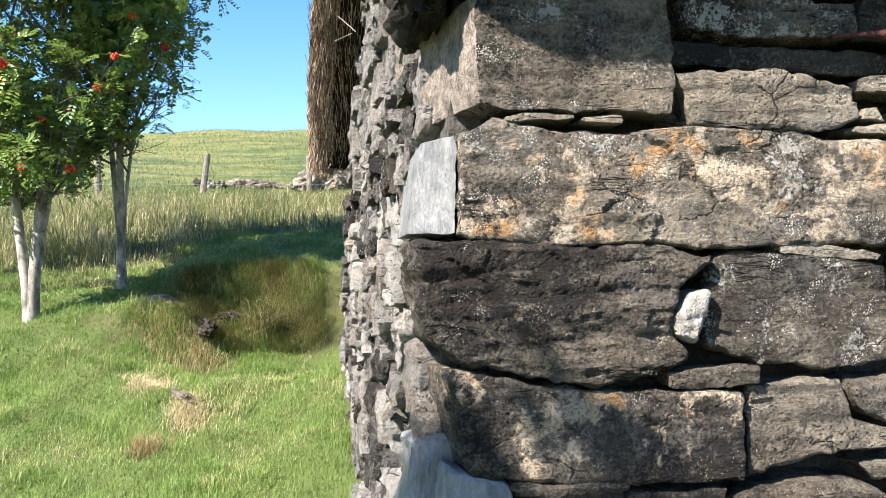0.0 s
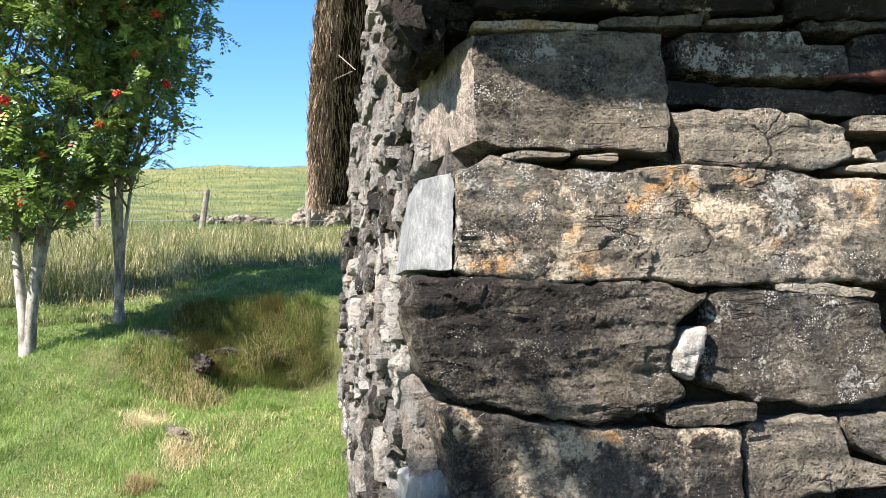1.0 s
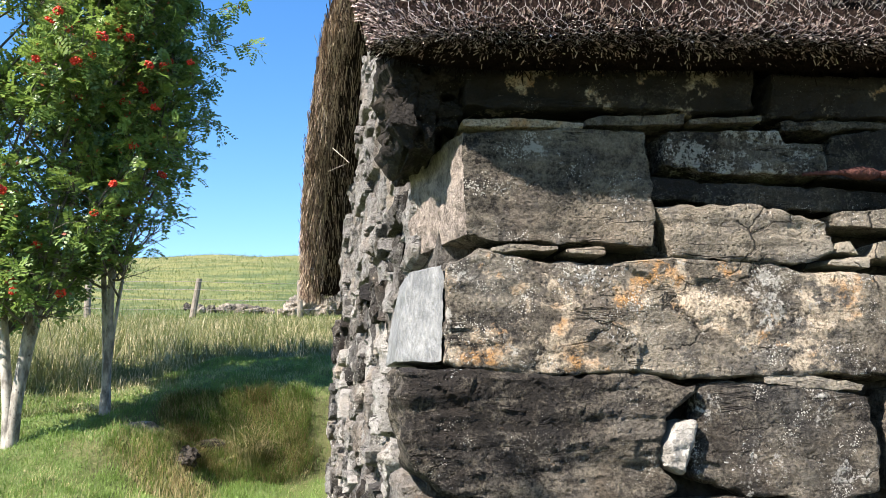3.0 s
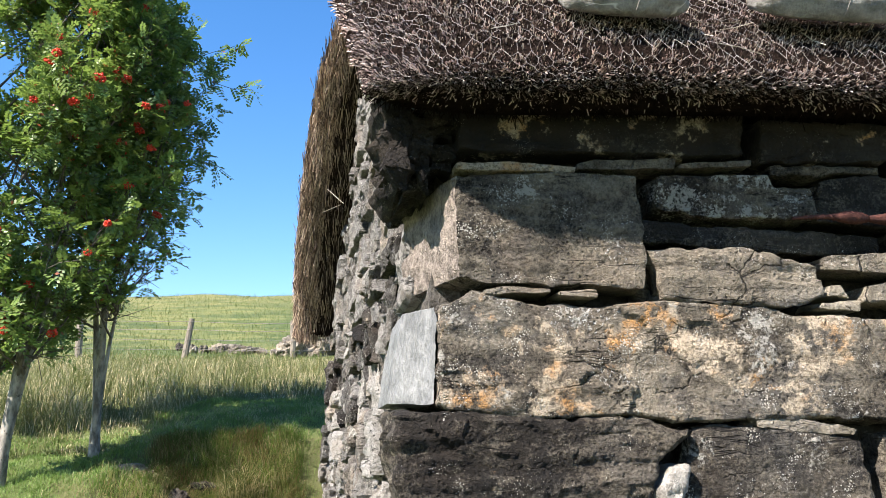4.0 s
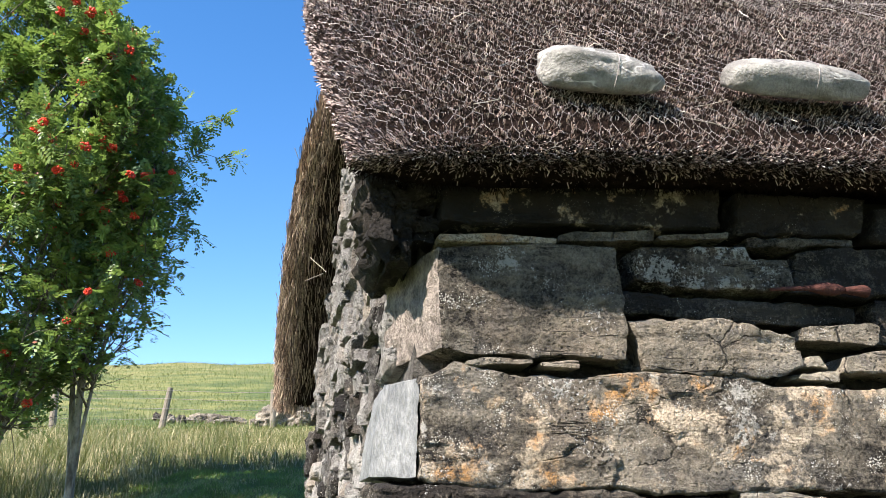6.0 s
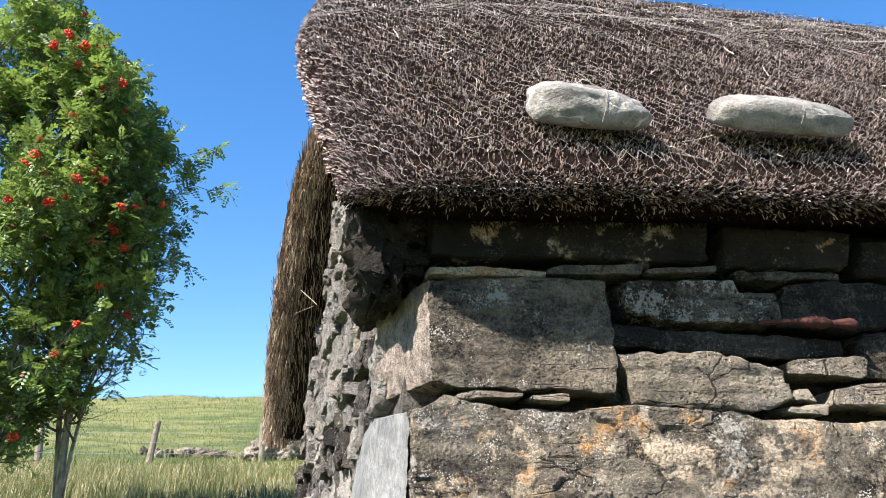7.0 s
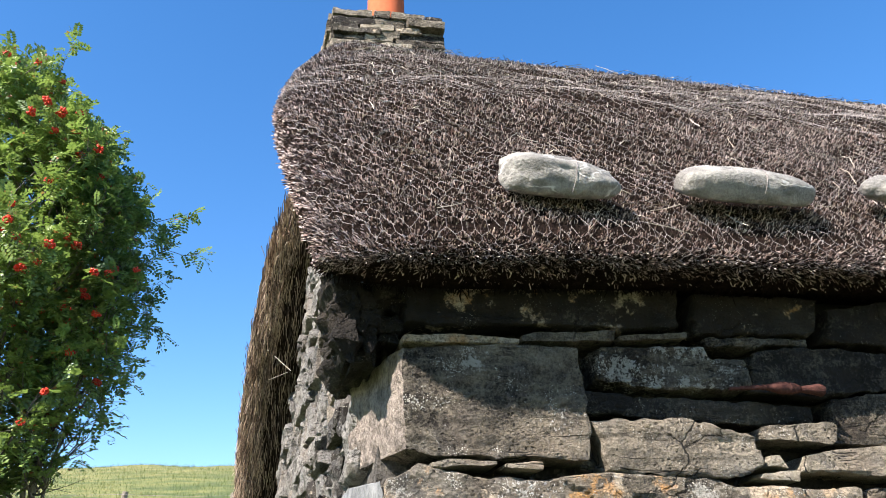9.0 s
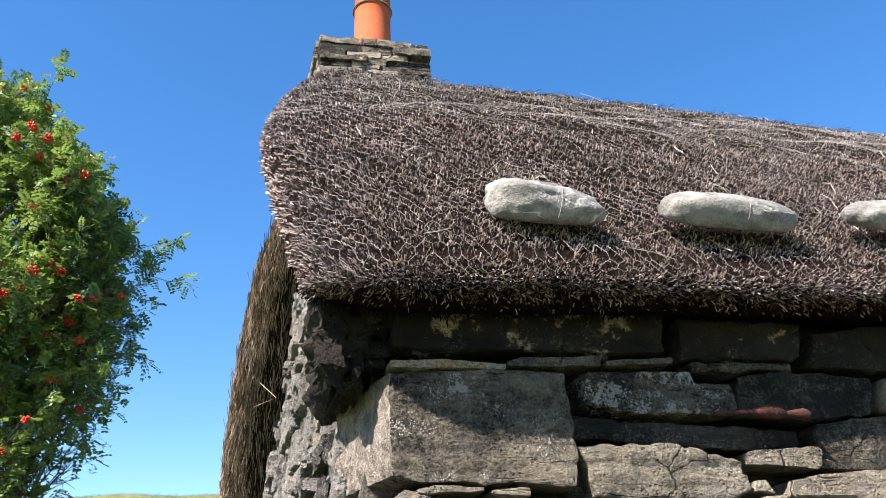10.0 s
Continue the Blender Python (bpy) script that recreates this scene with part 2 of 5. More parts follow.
def leaf_material():
    s = Shade("rowan_leaf", 0.4)
    f = s.math("ADD", s.math("MULTIPLY", s.island, 0.45), s.math("MULTIPLY", s.step(s.noise(2.2, 3), 0.35, 0.7), 0.55))
    c = s.mix(f, (0.042, 0.095, 0.024), (0.27, 0.38, 0.09))
    c = s.mix(s.math("MULTIPLY", s.step(s.noise(1.7, 2, v=s.moved(s.pos, (4.0, 1.0, 2.0))), 0.6, 0.72), 0.5), c, (0.26, 0.32, 0.06))
    c = s.mix(s.math("GREATER_THAN", s.island, 0.985), c, (0.3, 0.08, 0.04))
    s.colour(c)
    tr = s.t.nodes.new("ShaderNodeBsdfTranslucent")
    s.put(tr.inputs[0], s.mix(0.5, c, (0.2, 0.3, 0.06)))
    mx = s.t.nodes.new("ShaderNodeMixShader")
    mx.inputs[0].default_value = 0.4
    s.t.links.new(s.b.outputs[0], mx.inputs[1])
    s.t.links.new(tr.outputs[0], mx.inputs[2])
    s.t.links.new(mx.outputs[0], s.t.nodes["Material Output"].inputs[0])
    return s.m


LEAF = leaf_material()


def blade_material(name, a, b, dry, share):
    s = Shade(name, 0.6)
    patch = s.step(s.noise(1.3, 4), 0.38, 0.66)
    c = s.mix(s.math("ADD", s.math("MULTIPLY", s.island, 0.55), s.math("MULTIPLY", patch, 0.45)), a, b)
    dm = s.math("GREATER_THAN", s.math("ADD", s.math("MULTIPLY", s.math("FRACT", s.math("MULTIPLY", s.island, 53.0)), 0.6), s.math("MULTIPLY", s.step(s.noise(2.1, 4, v=s.moved(s.pos, (2.0, 5.0, 0.0))), 0.4, 0.7), 0.4)), 1 - share)
    c = s.mix(dm, c, dry)
    s.colour(c)
    tr = s.t.nodes.new("ShaderNodeBsdfTranslucent")
    s.put(tr.inputs[0], c)
    mx = s.t.nodes.new("ShaderNodeMixShader")
    mx.inputs[0].default_value = 0.35
    s.t.links.new(s.b.outputs[0], mx.inputs[1])
    s.t.links.new(tr.outputs[0], mx.inputs[2])
    s.t.links.new(mx.outputs[0], s.t.nodes["Material Output"].inputs[0])
    return s.m


LAWN = blade_material("lawn_blade", (0.075, 0.15, 0.022), (0.23, 0.34, 0.08), (0.42, 0.39, 0.19), 0.3)
TALL = blade_material("tall_grass_blade", (0.065, 0.095, 0.023), (0.22, 0.22, 0.08), (0.46, 0.4, 0.23), 0.4)
HILL = blade_material("hill_grass_blade", (0.07, 0.115, 0.025), (0.15, 0.185, 0.048), (0.29, 0.26, 0.11), 0.3)
STRAWY = blade_material("withered_grass_blade", (0.42, 0.36, 0.2), (0.68, 0.6, 0.37), (0.3, 0.33, 0.12), 0.15)
DRY = blade_material("dead_grass_blade", (0.28, 0.23, 0.1), (0.5, 0.42, 0.23), (0.17, 0.25, 0.05), 0.5)
BROWN = blade_material("brown_grass_blade", (0.12, 0.09, 0.035), (0.36, 0.28, 0.13), (0.12, 0.15, 0.04), 0.35)


def ground_material():
    s = Shade("turf", 0.95)
    sep = s.t.nodes.new("ShaderNodeSeparateXYZ")
    s.put(sep.inputs[0], s.pos)
    y = sep.outputs[1]
    patch, mid, fine = s.noise(0.9, 5), s.noise(7, 5, 0.7), s.noise(70, 4, 0.7)
    lawn = s.mix(s.math("ADD", s.math("MULTIPLY", mid, 0.5), s.math("MULTIPLY", fine, 0.5)), (0.04, 0.065, 0.012), (0.12, 0.16, 0.036))
    far = s.mix(s.step(s.noise(1.0, 5, 0.7, s.scaled(s.pos, (0.28, 0.6, 0.6))), 0.4, 0.6), (0.032, 0.062, 0.012), (0.14, 0.145, 0.042))
    far = s.mix(s.math("MULTIPLY", s.step(y, 42.0, 60.0), 0.4), far, (0.22, 0.19, 0.07))
    far = s.mix(s.math("MULTIPLY", s.step(s.noise(1.0, 4, 0.7, s.scaled(s.pos, (2.0, 4.0, 4.0))), 0.4, 0.7), 0.5), far, (0.12, 0.135, 0.035))
    c = s.mix(s.step(y, 5.0, 9.0), lawn, far)
    # unseen brown strip before the front wall, added to cut green bounce light
    path = s.math("MULTIPLY", s.step(y, 0.3, 0.0), s.math("MULTIPLY", s.step(y, -3.4, -2.6), s.step(sep.outputs[0], -0.9, -0.3)))
    c = s.mix(path, c, s.mix(mid, (0.05, 0.038, 0.027), (0.13, 0.1, 0.075)))
    # bare soil and roots where the bank is steep
    n = s.t.nodes.new("ShaderNodeSeparateXYZ")
    s.put(n.inputs[0], s.geo.outputs["True Normal"])
    soil = s.mix(mid, (0.03, 0.022, 0.014), (0.17, 0.125, 0.065))
    steep = s.math("MULTIPLY", s.step(n.outputs[2], 0.9, 0.78), s.step(y, 9.0, 7.0))
    c = s.mix(s.math("MULTIPLY", steep, 0.45), c, soil)
    return s.colour(c).bump(s.math("ADD", mid, s.math("MULTIPLY", fine, 0.5)), 0.9, 0.04).m


TURF = ground_material()


# ---- mesh helpers ----
def mesh_of(name, verts, quads=None, tris=None, material=None, smooth=False, crisp=0.0):
    """A mesh from arrays of corners, four-sided and three-sided faces."""
    me = bpy.data.meshes.new(name)
    verts = np.asarray(verts, np.float32)
    quads = np.zeros((0, 4), np.int32) if quads is None else np.asarray(quads, np.int32)
    tris = np.zeros((0, 3), np.int32) if tris is None else np.asarray(tris, np.int32)
    me.vertices.add(len(verts))
    me.vertices.foreach_set("co", verts.ravel())
    loops = np.concatenate([quads.ravel(), tris.ravel()])
    starts = np.concatenate([np.arange(len(quads)) * 4, len(quads) * 4 + np.arange(len(tris)) * 3])
    me.loops.add(len(loops))
    me.loops.foreach_set("vertex_index", loops)
    me.polygons.add(len(starts))
    me.polygons.foreach_set("loop_start", starts.astype(np.int32))
    me.polygons.foreach_set("use_smooth", np.full(len(starts), smooth))
    me.update(calc_edges=True)
    me.validate()
    if crisp:
        me.set_sharp_from_angle(angle=radians(crisp))
    if material:
        me.materials.append(material)
    return me


def child(name, me, parent, label=""):
    ob = new(name, me)
    ob.parent = parent
    return tagged(ob, label)


def base(name, place, label, category, group="", kind=""):
    ob = new(name)
    ob.empty_display_size = 0.1
    ob.location = place
    return tagged(ob, label, category, group, kind)


def tubes(paths, radii, sides=3):
    """Tapered tubes along many paths of equal length: corners and quads."""
    paths, radii = np.asarray(paths, float), np.asarray(radii, float)
    n, k, _ = paths.shape
    way = np.gradient(paths, axis=1)
    way /= np.linalg.norm(way, axis=2, keepdims=True) + 1e-9
    ref = np.where(np.abs(way[:, :, 2:3]) > 0.9, np.array([1.0, 0, 0]), np.array([0, 0, 1.0]))
    a = np.cross(way, ref)
    a /= np.linalg.norm(a, axis=2, keepdims=True) + 1e-9
    b = np.cross(way, a)
    ang = np.arange(sides) * 2 * np.pi / sides
    ring = a[:, :, None] * np.cos(ang)[:, None] + b[:, :, None] * np.sin(ang)[:, None]
    verts = (paths[:, :, None] + ring * radii[:, :, None, None]).reshape(-1, 3)
    i = np.arange(n)[:, None, None] * k * sides
    j = np.arange(k - 1)[None, :, None] * sides
    s = np.arange(sides)[None, None, :]
    s2 = (s + 1) % sides
    quads = np.stack([i + j + s, i + j + s2, i + j + sides + s2, i + j + sides + s], -1).reshape(-1, 4)
    return verts, quads


def blades(roots, length, width, lean, rng, way=None):
    """Grass blades, each a bent strip that ends in a point: corners, quads, triangles."""
    n = len(roots)
    turn = rng.uniform(0, 2 * np.pi, n) if way is None else way
    side = np.stack([np.cos(turn), np.sin(turn), 0 * turn], 1)
    bend = np.stack([-np.sin(turn), np.cos(turn), 0 * turn], 1) * (length * lean)[:, None]
    up = np.array([0, 0, 1.0])
    w = side * width[:, None] * 0.5
    mid = roots + up * (length * 0.55)[:, None] + bend * 0.3
    tip = roots + up * (length * np.sqrt(np.clip(1 - lean**2 * 0.6, 0.1, 1)))[:, None] + bend
    verts = np.stack([roots - w, roots + w, mid - w * 0.8, mid + w * 0.8, tip], 1).reshape(-1, 3)
    k = np.arange(n)[:, None] * 5
    return verts, k + np.array([0, 1, 3, 2]), k + np.array([2, 3, 4])


def poly(points, f):
    """The point at share f along a polyline, by its first coordinate's run."""
    p = np.asarray(points, float)
    run = np.r_[0, np.cumsum(np.linalg.norm(np.diff(p, axis=0), axis=1))]
    run /= run[-1]
    return np.stack([np.interp(f, run, p[:, i]) for i in range(p.shape[1])], -1)


def flake_tilt(c):
    """A fixed pseudo-random slope for each flake of a broken face."""
    a, b = math.sin(c.x * 127.1 + c.y * 311.7 + c.z * 74.7) * 43758.5, math.sin(c.x * 269.5 + c.y * 183.3 + c.z * 246.1) * 28001.8
    a, b = a - math.floor(a) - 0.5, b - math.floor(b) - 0.5
    return Vector((a, (a + b) * 0.5, b)) * 1.6


def rock(top, bottom, proud=0.0, depth=0.22, step=0.014, rounding=0.012, rough=1.0, facet=7.0, flakes=1.0, bedding=0.0035, skew=0.0, mid=(0.0, 0.0), seed=0):
    """A rough stone laid in a wall: outline from its top and bottom edges (along, up), face at -proud, body going back by depth.
    Corners as (along, back, up), with quads."""
    top, bottom = np.asarray(top, float), np.asarray(bottom, float)
    wide = max(top[-1, 0] - top[0, 0], bottom[-1, 0] - bottom[0, 0])
    tall = abs(poly(top, 0.5)[1] - poly(bottom, 0.5)[1])
    nu, nv, nw = (max(4, int(wide / step)), max(3, int(tall / step)), max(3, int(min(depth, 0.16) / step / 1.6)))
    index, uvw = {}, []

    def corner(i, j, k):
        key = (i, j, k)
        if key not in index:
            index[key] = len(uvw)
            uvw.append((i / nu, j / nv, k / nw))
        return index[key]

    quads = []
    for i in range(nu):
        for j in range(nv):
            quads.append([corner(i, j, 0), corner(i + 1, j, 0), corner(i + 1, j + 1, 0), corner(i, j + 1, 0)])
    for i in range(nu):
        for k in range(nw):
            quads.append([corner(i, 0, k + 1), corner(i + 1, 0, k + 1), corner(i + 1, 0, k), corner(i, 0, k)])
            quads.append([corner(i, nv, k), corner(i + 1, nv, k), corner(i + 1, nv, k + 1), corner(i, nv, k + 1)])
    for j in range(nv):
        for k in range(nw):
            quads.append([corner(0, j, k + 1), corner(0, j, k), corner(0, j + 1, k), corner(0, j + 1, k + 1)])
            quads.append([corner(nu, j, k), corner(nu, j, k + 1), corner(nu, j + 1, k + 1), corner(nu, j + 1, k)])
    u, v, w = np.array(uvw).T
    w = w**1.4
    # rounded box in metres, then laid onto the outline
    size = np.array([wide, depth, max(tall, 0.01)])
    box = np.stack([u, w, v], 1) * size
    r = min(rounding, tall * 0.42, wide * 0.42)
    inner = np.clip(box, r, size - r)
    inner[:, 1] = np.clip(box[:, 1], r, size[1])
    off = box - inner
    length = np.linalg.norm(off, axis=1, keepdims=True)
    out = off / np.maximum(length, 1e-6)
    box = np.where(length > 1e-6, inner + out * r, box)
    u2, v2 = np.clip(box[:, 0] / size[0], 0, 1), np.clip(box[:, 2] / size[2], 0, 1)
    hi, lo = poly(top, u2), poly(bottom, u2)
    along = lo[:, 0] + (hi[:, 0] - lo[:, 0]) * v2 + np.sin(np.pi * v2) * (mid[0] * (1 - u2) + mid[1] * u2)
    along = along + skew * w * (1 - u2) ** 3
    up = lo[:, 1] + (hi[:, 1] - lo[:, 1]) * v2
    back = box[:, 1] - proud
    out = np.where(length > 1e-6, out, np.array([0, -1.0, 0]))
    pts = np.stack([along, back, up], 1)
    s = Vector((seed * 3.7, seed * 1.3, seed * 2.1))
    push = np.empty(len(pts))
    flat = np.empty(len(pts))
    for i, p in enumerate(pts):
        q = Vector(p) + s
        lump = noise.noise(q * 7.0) * 0.0065 + noise.noise(q * 18.0) * 0.003
        bed = noise.noise(Vector((q.x * 2.4, q.y * 2.4, q.z * 26))) + 0.35 * noise.noise(Vector((q.x * 7, q.y * 7, q.z * 60)))
        bed = math.floor(bed * 3.2 + 0.5) / 3.2 * bedding + bed * 0.003
        g = Vector((q.x * facet * 0.6, q.y * facet, q.z * facet * 1.5))
        c1 = noise.voronoi(g)[1][0]
        tilt = flake_tilt(c1)
        flake = max(-0.006, min(0.006, (g - c1).dot(tilt) * 0.008 + tilt.x * 0.002)) * flakes
        push[i] = (lump + bed + flake + noise.noise(q * 60.0) * 0.0025) * rough
        flat[i] = (noise.noise(q * 12.0) * 0.006 + max(0.0, noise.noise(q * 25.0) - 0.1) * -0.016 + noise.noise(q * 55.0) * 0.002) * rough
    pts += out * push[:, None]
    pts[:, 0] += flat * np.abs(out[:, 0])
    pts[:, 2] += flat * np.abs(out[:, 2])
    return pts, np.array(quads)


# ---- ground ----
def smooth(f, a, b):
    f = np.clip((f - a) / (b - a), 0, 1)
    return f * f * (3 - 2 * f)


PROFILE_Y = (-3000, -200, -60, -10, -3, 0, 1.5, 2.5, 3.7, 4.6, 5.5, 8, 12, 18, 25, 30, 45, 60, 75, 120, 400, 3000)
PROFILE_Z = (-30, -14, -5, -0.6, -0.12, 0.0, 0.12, 0.33, 0.66, 1.08, 1.34, 1.93, 2.45, 3.05, 3.88, 4.75, 8.4, 11.75, 13.2, 12.5, 2, -30)


def ground_height(x, y):
    x, y = np.asarray(x, float), np.asarray(y, float)
    z = np.interp(y, PROFILE_Y, PROFILE_Z)
    for d in (0.25, 0.5):
        z = (z + np.interp(y - d, PROFILE_Y, PROFILE_Z) + np.interp(y + d, PROFILE_Y, PROFILE_Z)) / 3
    right = smooth(x, -2.1, -1.0)
    z -= right * 0.34 * smooth(y, 3.5, 4.6) * (1 - smooth(y, 4.75, 5.25))
    z += right * 0.17 * smooth(y, 4.9, 5.3) * (1 - smooth(y, 6.0, 8.5))
    near = np.exp(-(((x + 1.6) / 6) ** 2) - ((y - 4) / 6) ** 2)
    z += near * (0.022 * np.sin(x * 7.3 + 1.7 * np.sin(y * 3.1)) * np.sin(y * 6.1 + np.sin(x * 4.3)) + 0.015 * np.sin(x * 17 + y * 5) * np.sin(y * 15 - x * 3))
    z += 0.24 * np.exp(-(((x + 1.52) / 0.42) ** 2) - ((y - 4.72) / 0.2) ** 2)
    far = smooth(y, 12, 50)
    z += far * (0.3 * np.sin(x * 0.11 + 0.6) * np.sin(y * 0.13) + 0.12 * np.sin(x * 0.43 + y * 0.2) + 0.05 * np.sin(x * 1.1 + y * 0.7))
    return z


def spread(low, high, step, reach, growth=1.06):
    mid = np.arange(low, high + step / 2, step)
    side, d = [], step
    while sum(side) < reach:
        d *= growth
        side.append(d)
    side = np.cumsum(side)
    return np.r_[low - side[::-1], mid, high + side]


gx_, gy_ = np.meshgrid(spread(-4, 0.5, 0.07, 2500, 1.08), spread(1.5, 9, 0.06, 2500, 1.08), indexing="ij")
gv = np.stack([gx_, gy_, ground_height(gx_, gy_)], -1).reshape(-1, 3)
ni, nj = gx_.shape
ia, ja = np.meshgrid(np.arange(ni - 1), np.arange(nj - 1), indexing="ij")
gq = np.stack([ia * nj + ja, (ia + 1) * nj + ja, (ia + 1) * nj + ja + 1, ia * nj + ja + 1], -1).reshape(-1, 4)
ground = tagged(new("ground", mesh_of("ground", gv, gq, material=TURF, smooth=True)), "sloping grassy croft ground rising to a hill", "ground", kind="structure")


# ---- walls ----
def gable_x(y, z):
    return 0.02 - 0.035 * y + 0.06 * (z - 1.7)


def core(name, corners, material, label):
    """A closed block from its eight corners: four below, four above."""
    q = [(3, 2, 1, 0), (4, 5, 6, 7), (0, 1, 5, 4), (1, 2, 6, 5), (2, 3, 7, 6), (3, 0, 4, 7)]
    return tagged(new(name, mesh_of(name, corners, q, material=material)), label, "wall", kind="structure")


LONG = 8.0
wall_front = core("wall_front", [(0.1, 0.07, -0.3), (LONG, 0.07, -0.3), (LONG, 0.6, -0.3), (0.1, 0.6, -0.3), (0.14, 0.09, 2.2), (LONG, 0.09, 2.2), (LONG, 0.6, 2.2), (0.14, 0.6, 2.2)], EARTH, "drystone front wall of large grey schist blocks")
wall_back = core("wall_back", [(0.1, 4.1, -0.3), (LONG, 4.1, -0.3), (LONG, 4.62, -0.3), (0.1, 4.62, -0.3), (0.1, 4.1, 2.2), (LONG, 4.1, 2.2), (LONG, 4.62, 2.2), (0.1, 4.62, 2.2)], LIME, "rear rubble wall of the cottage")
wall_end = core("wall_far_end", [(LONG, 0.07, -0.3), (LONG + 0.5, 0.07, -0.3), (LONG + 0.5, 4.62, -0.3), (LONG, 4.62, -0.3), (LONG, 0.07, 2.2), (LONG + 0.5, 0.07, 2.2), (LONG + 0.5, 4.62, 2.2), (LONG, 4.62, 2.2)], LIME, "far end wall of the cottage")


def gable_core():
    ring = [(0.12, -0.3), (4.66, -0.3), (4.66, 2.2), (2.35, 4.2), (0.12, 2.2)]
    v = [(gable_x(y, z) + 0.04, y, z) for y, z in ring] + [(0.62, y, z) for y, z in ring]
    bm = bmesh.new()
    vs = [bm.verts.new(p) for p in v]
    bm.faces.new(vs[:5])
    bm.faces.new(vs[:4:-1])
    for i in range(5):
        j = (i + 1) % 5
        bm.faces.new([vs[j], vs[i], vs[i + 5], vs[j + 5]])
    me = bpy.data.meshes.new("wall_gable")
    bm.to_mesh(me)
    me.materials.append(LIME)
    return tagged(new("wall_gable", me), "rubble gable wall of pale grey stones in crumbling lime", "wall", kind="structure")


wall_gable = gable_core()
COUNT = [0]


def lay(parent, pts, quads, look_of, name="stone", label="", material=None, crisp=26.0):
    """One stone as a part, its origin in its middle. look_of: ochre, tone, lichen, staining and shade."""
    mid = pts.mean(axis=0)
    ob = child(name, mesh_of(name, pts - mid, quads, material=material or ROCK, smooth=True, crisp=crisp), parent, label)
    ob.location = mid
    ob.color = look_of
    return ob


def front(top, bottom, look_of, proud=0.0, label="", **more):
    COUNT[0] += 1
    if more.get("step", 0.014) < 0.016:
        more["step"] = min(more.get("step", 0.014), 0.0085)
        more["rounding"] = more.get("rounding", 0.012) * 0.6
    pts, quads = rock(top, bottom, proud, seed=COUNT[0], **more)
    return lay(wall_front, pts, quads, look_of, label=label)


# lower courses of the front wall, from the corner along
slab = front([(-0.015, 1.682), (0.055, 1.69)], [(-0.05, 1.468), (0.05, 1.462)], (0, 0.95, 0.05, 0.0), -0.004, "smooth pale blue-grey slab set on edge", rounding=0.01, skew=0.0, depth=0.3, step=0.011, rough=0.6, flakes=0.3, bedding=0.001)
slab.data.materials[0] = SLATE
for v in slab.data.vertices:
    v.co.y += max(-0.02, 0.03 - v.co.x) * 1.5
front([(0.056, 1.68), (0.135, 1.715), (0.305, 1.69), (0.42, 1.685), (0.595, 1.695), (0.855, 1.69), (0.91, 1.67), (1.27, 1.665)],
      [(0.052, 1.46), (0.17, 1.435), (0.31, 1.425), (0.5, 1.432), (0.635, 1.42), (0.745, 1.425), (0.91, 1.425), (1.26, 1.41)],
      (0.71, 0.47, 0.72, 0.35), 0.03, "long block crusted with ochre and white lichen", rounding=0.02, skew=0.0, depth=0.34, step=0.01, bedding=0.0025)
front([(-0.045, 1.452), (0.06, 1.45), (0.3, 1.42), (0.525, 1.425), (0.635, 1.395)],
      [(-0.02, 1.23), (0.05, 1.175), (0.21, 1.135), (0.355, 1.11), (0.475, 1.135), (0.58, 1.17)],
      (0.4, 0.23, 0.45, 0.45), 0.045, "dark smooth bulging corner block", rounding=0.028, mid=(-0.012, -0.075), depth=0.36, step=0.0075, bedding=0.009, flakes=1.5)
quartz = front([(0.56, 1.315), (0.63, 1.325)], [(0.53, 1.225), (0.59, 1.2)], (0, 1.0, 0.9, 0.0), 0.06, "small white quartz stone", rounding=0.03, step=0.007, depth=0.1)
quartz.data.materials[0] = QUARTZ
front([(0.64, 1.4), (0.705, 1.415), (0.845, 1.405), (1.07, 1.37)], [(0.615, 1.2), (0.75, 1.15), (0.835, 1.15), (0.905, 1.125), (0.975, 1.13), (1.08, 1.15)],
      (0.0, 0.25, 0.8, 0.5), 0.025, "dark block spotted with white lichen", rounding=0.018, step=0.011)
front([(0.8, 1.425), (0.9, 1.425), (1.06, 1.4)], [(0.805, 1.405), (0.915, 1.39), (1.05, 1.38)], (0.3, 0.8, 0.5, 0.0), 0.03, rounding=0.01, step=0.01)
front([(0.52, 1.14), (0.625, 1.145), (0.735, 1.145)], [(0.525, 1.105), (0.59, 1.095), (0.74, 1.11)], (0, 0.3, 0.4, 0.3), 0.035, rounding=0.01, step=0.01)
# low tone puts some of the tree shade on this block into its colour
front([(0.03, 1.16), (0.095, 1.15), (0.21, 1.12), (0.355, 1.1), (0.705, 1.09)], [(0.05, 0.945), (0.105, 0.925), (0.22, 0.91), (0.59, 0.885), (0.705, 0.89)],
      (0.6, 0.2, 0.45, 0.5), 0.035, "long dark block with ochre stains, toned down for shade", rounding=0.02, skew=-0.06, depth=0.32, step=0.011)
front([(0.715, 1.1), (0.875, 1.11), (0.945, 1.1), (0.97, 1.02), (1.115, 0.975)], [(0.71, 0.895), (0.885, 0.935), (1.115, 0.945)], (0.25, 0.45, 0.4, 0.2), 0.02, rounding=0.02, step=0.011)
front([(0.955, 1.11), (1.135, 1.105)], [(0.985, 1.03), (1.13, 0.985)], (0, 0.3, 0.3, 0.5), 0.035, rounding=0.02, step=0.011)
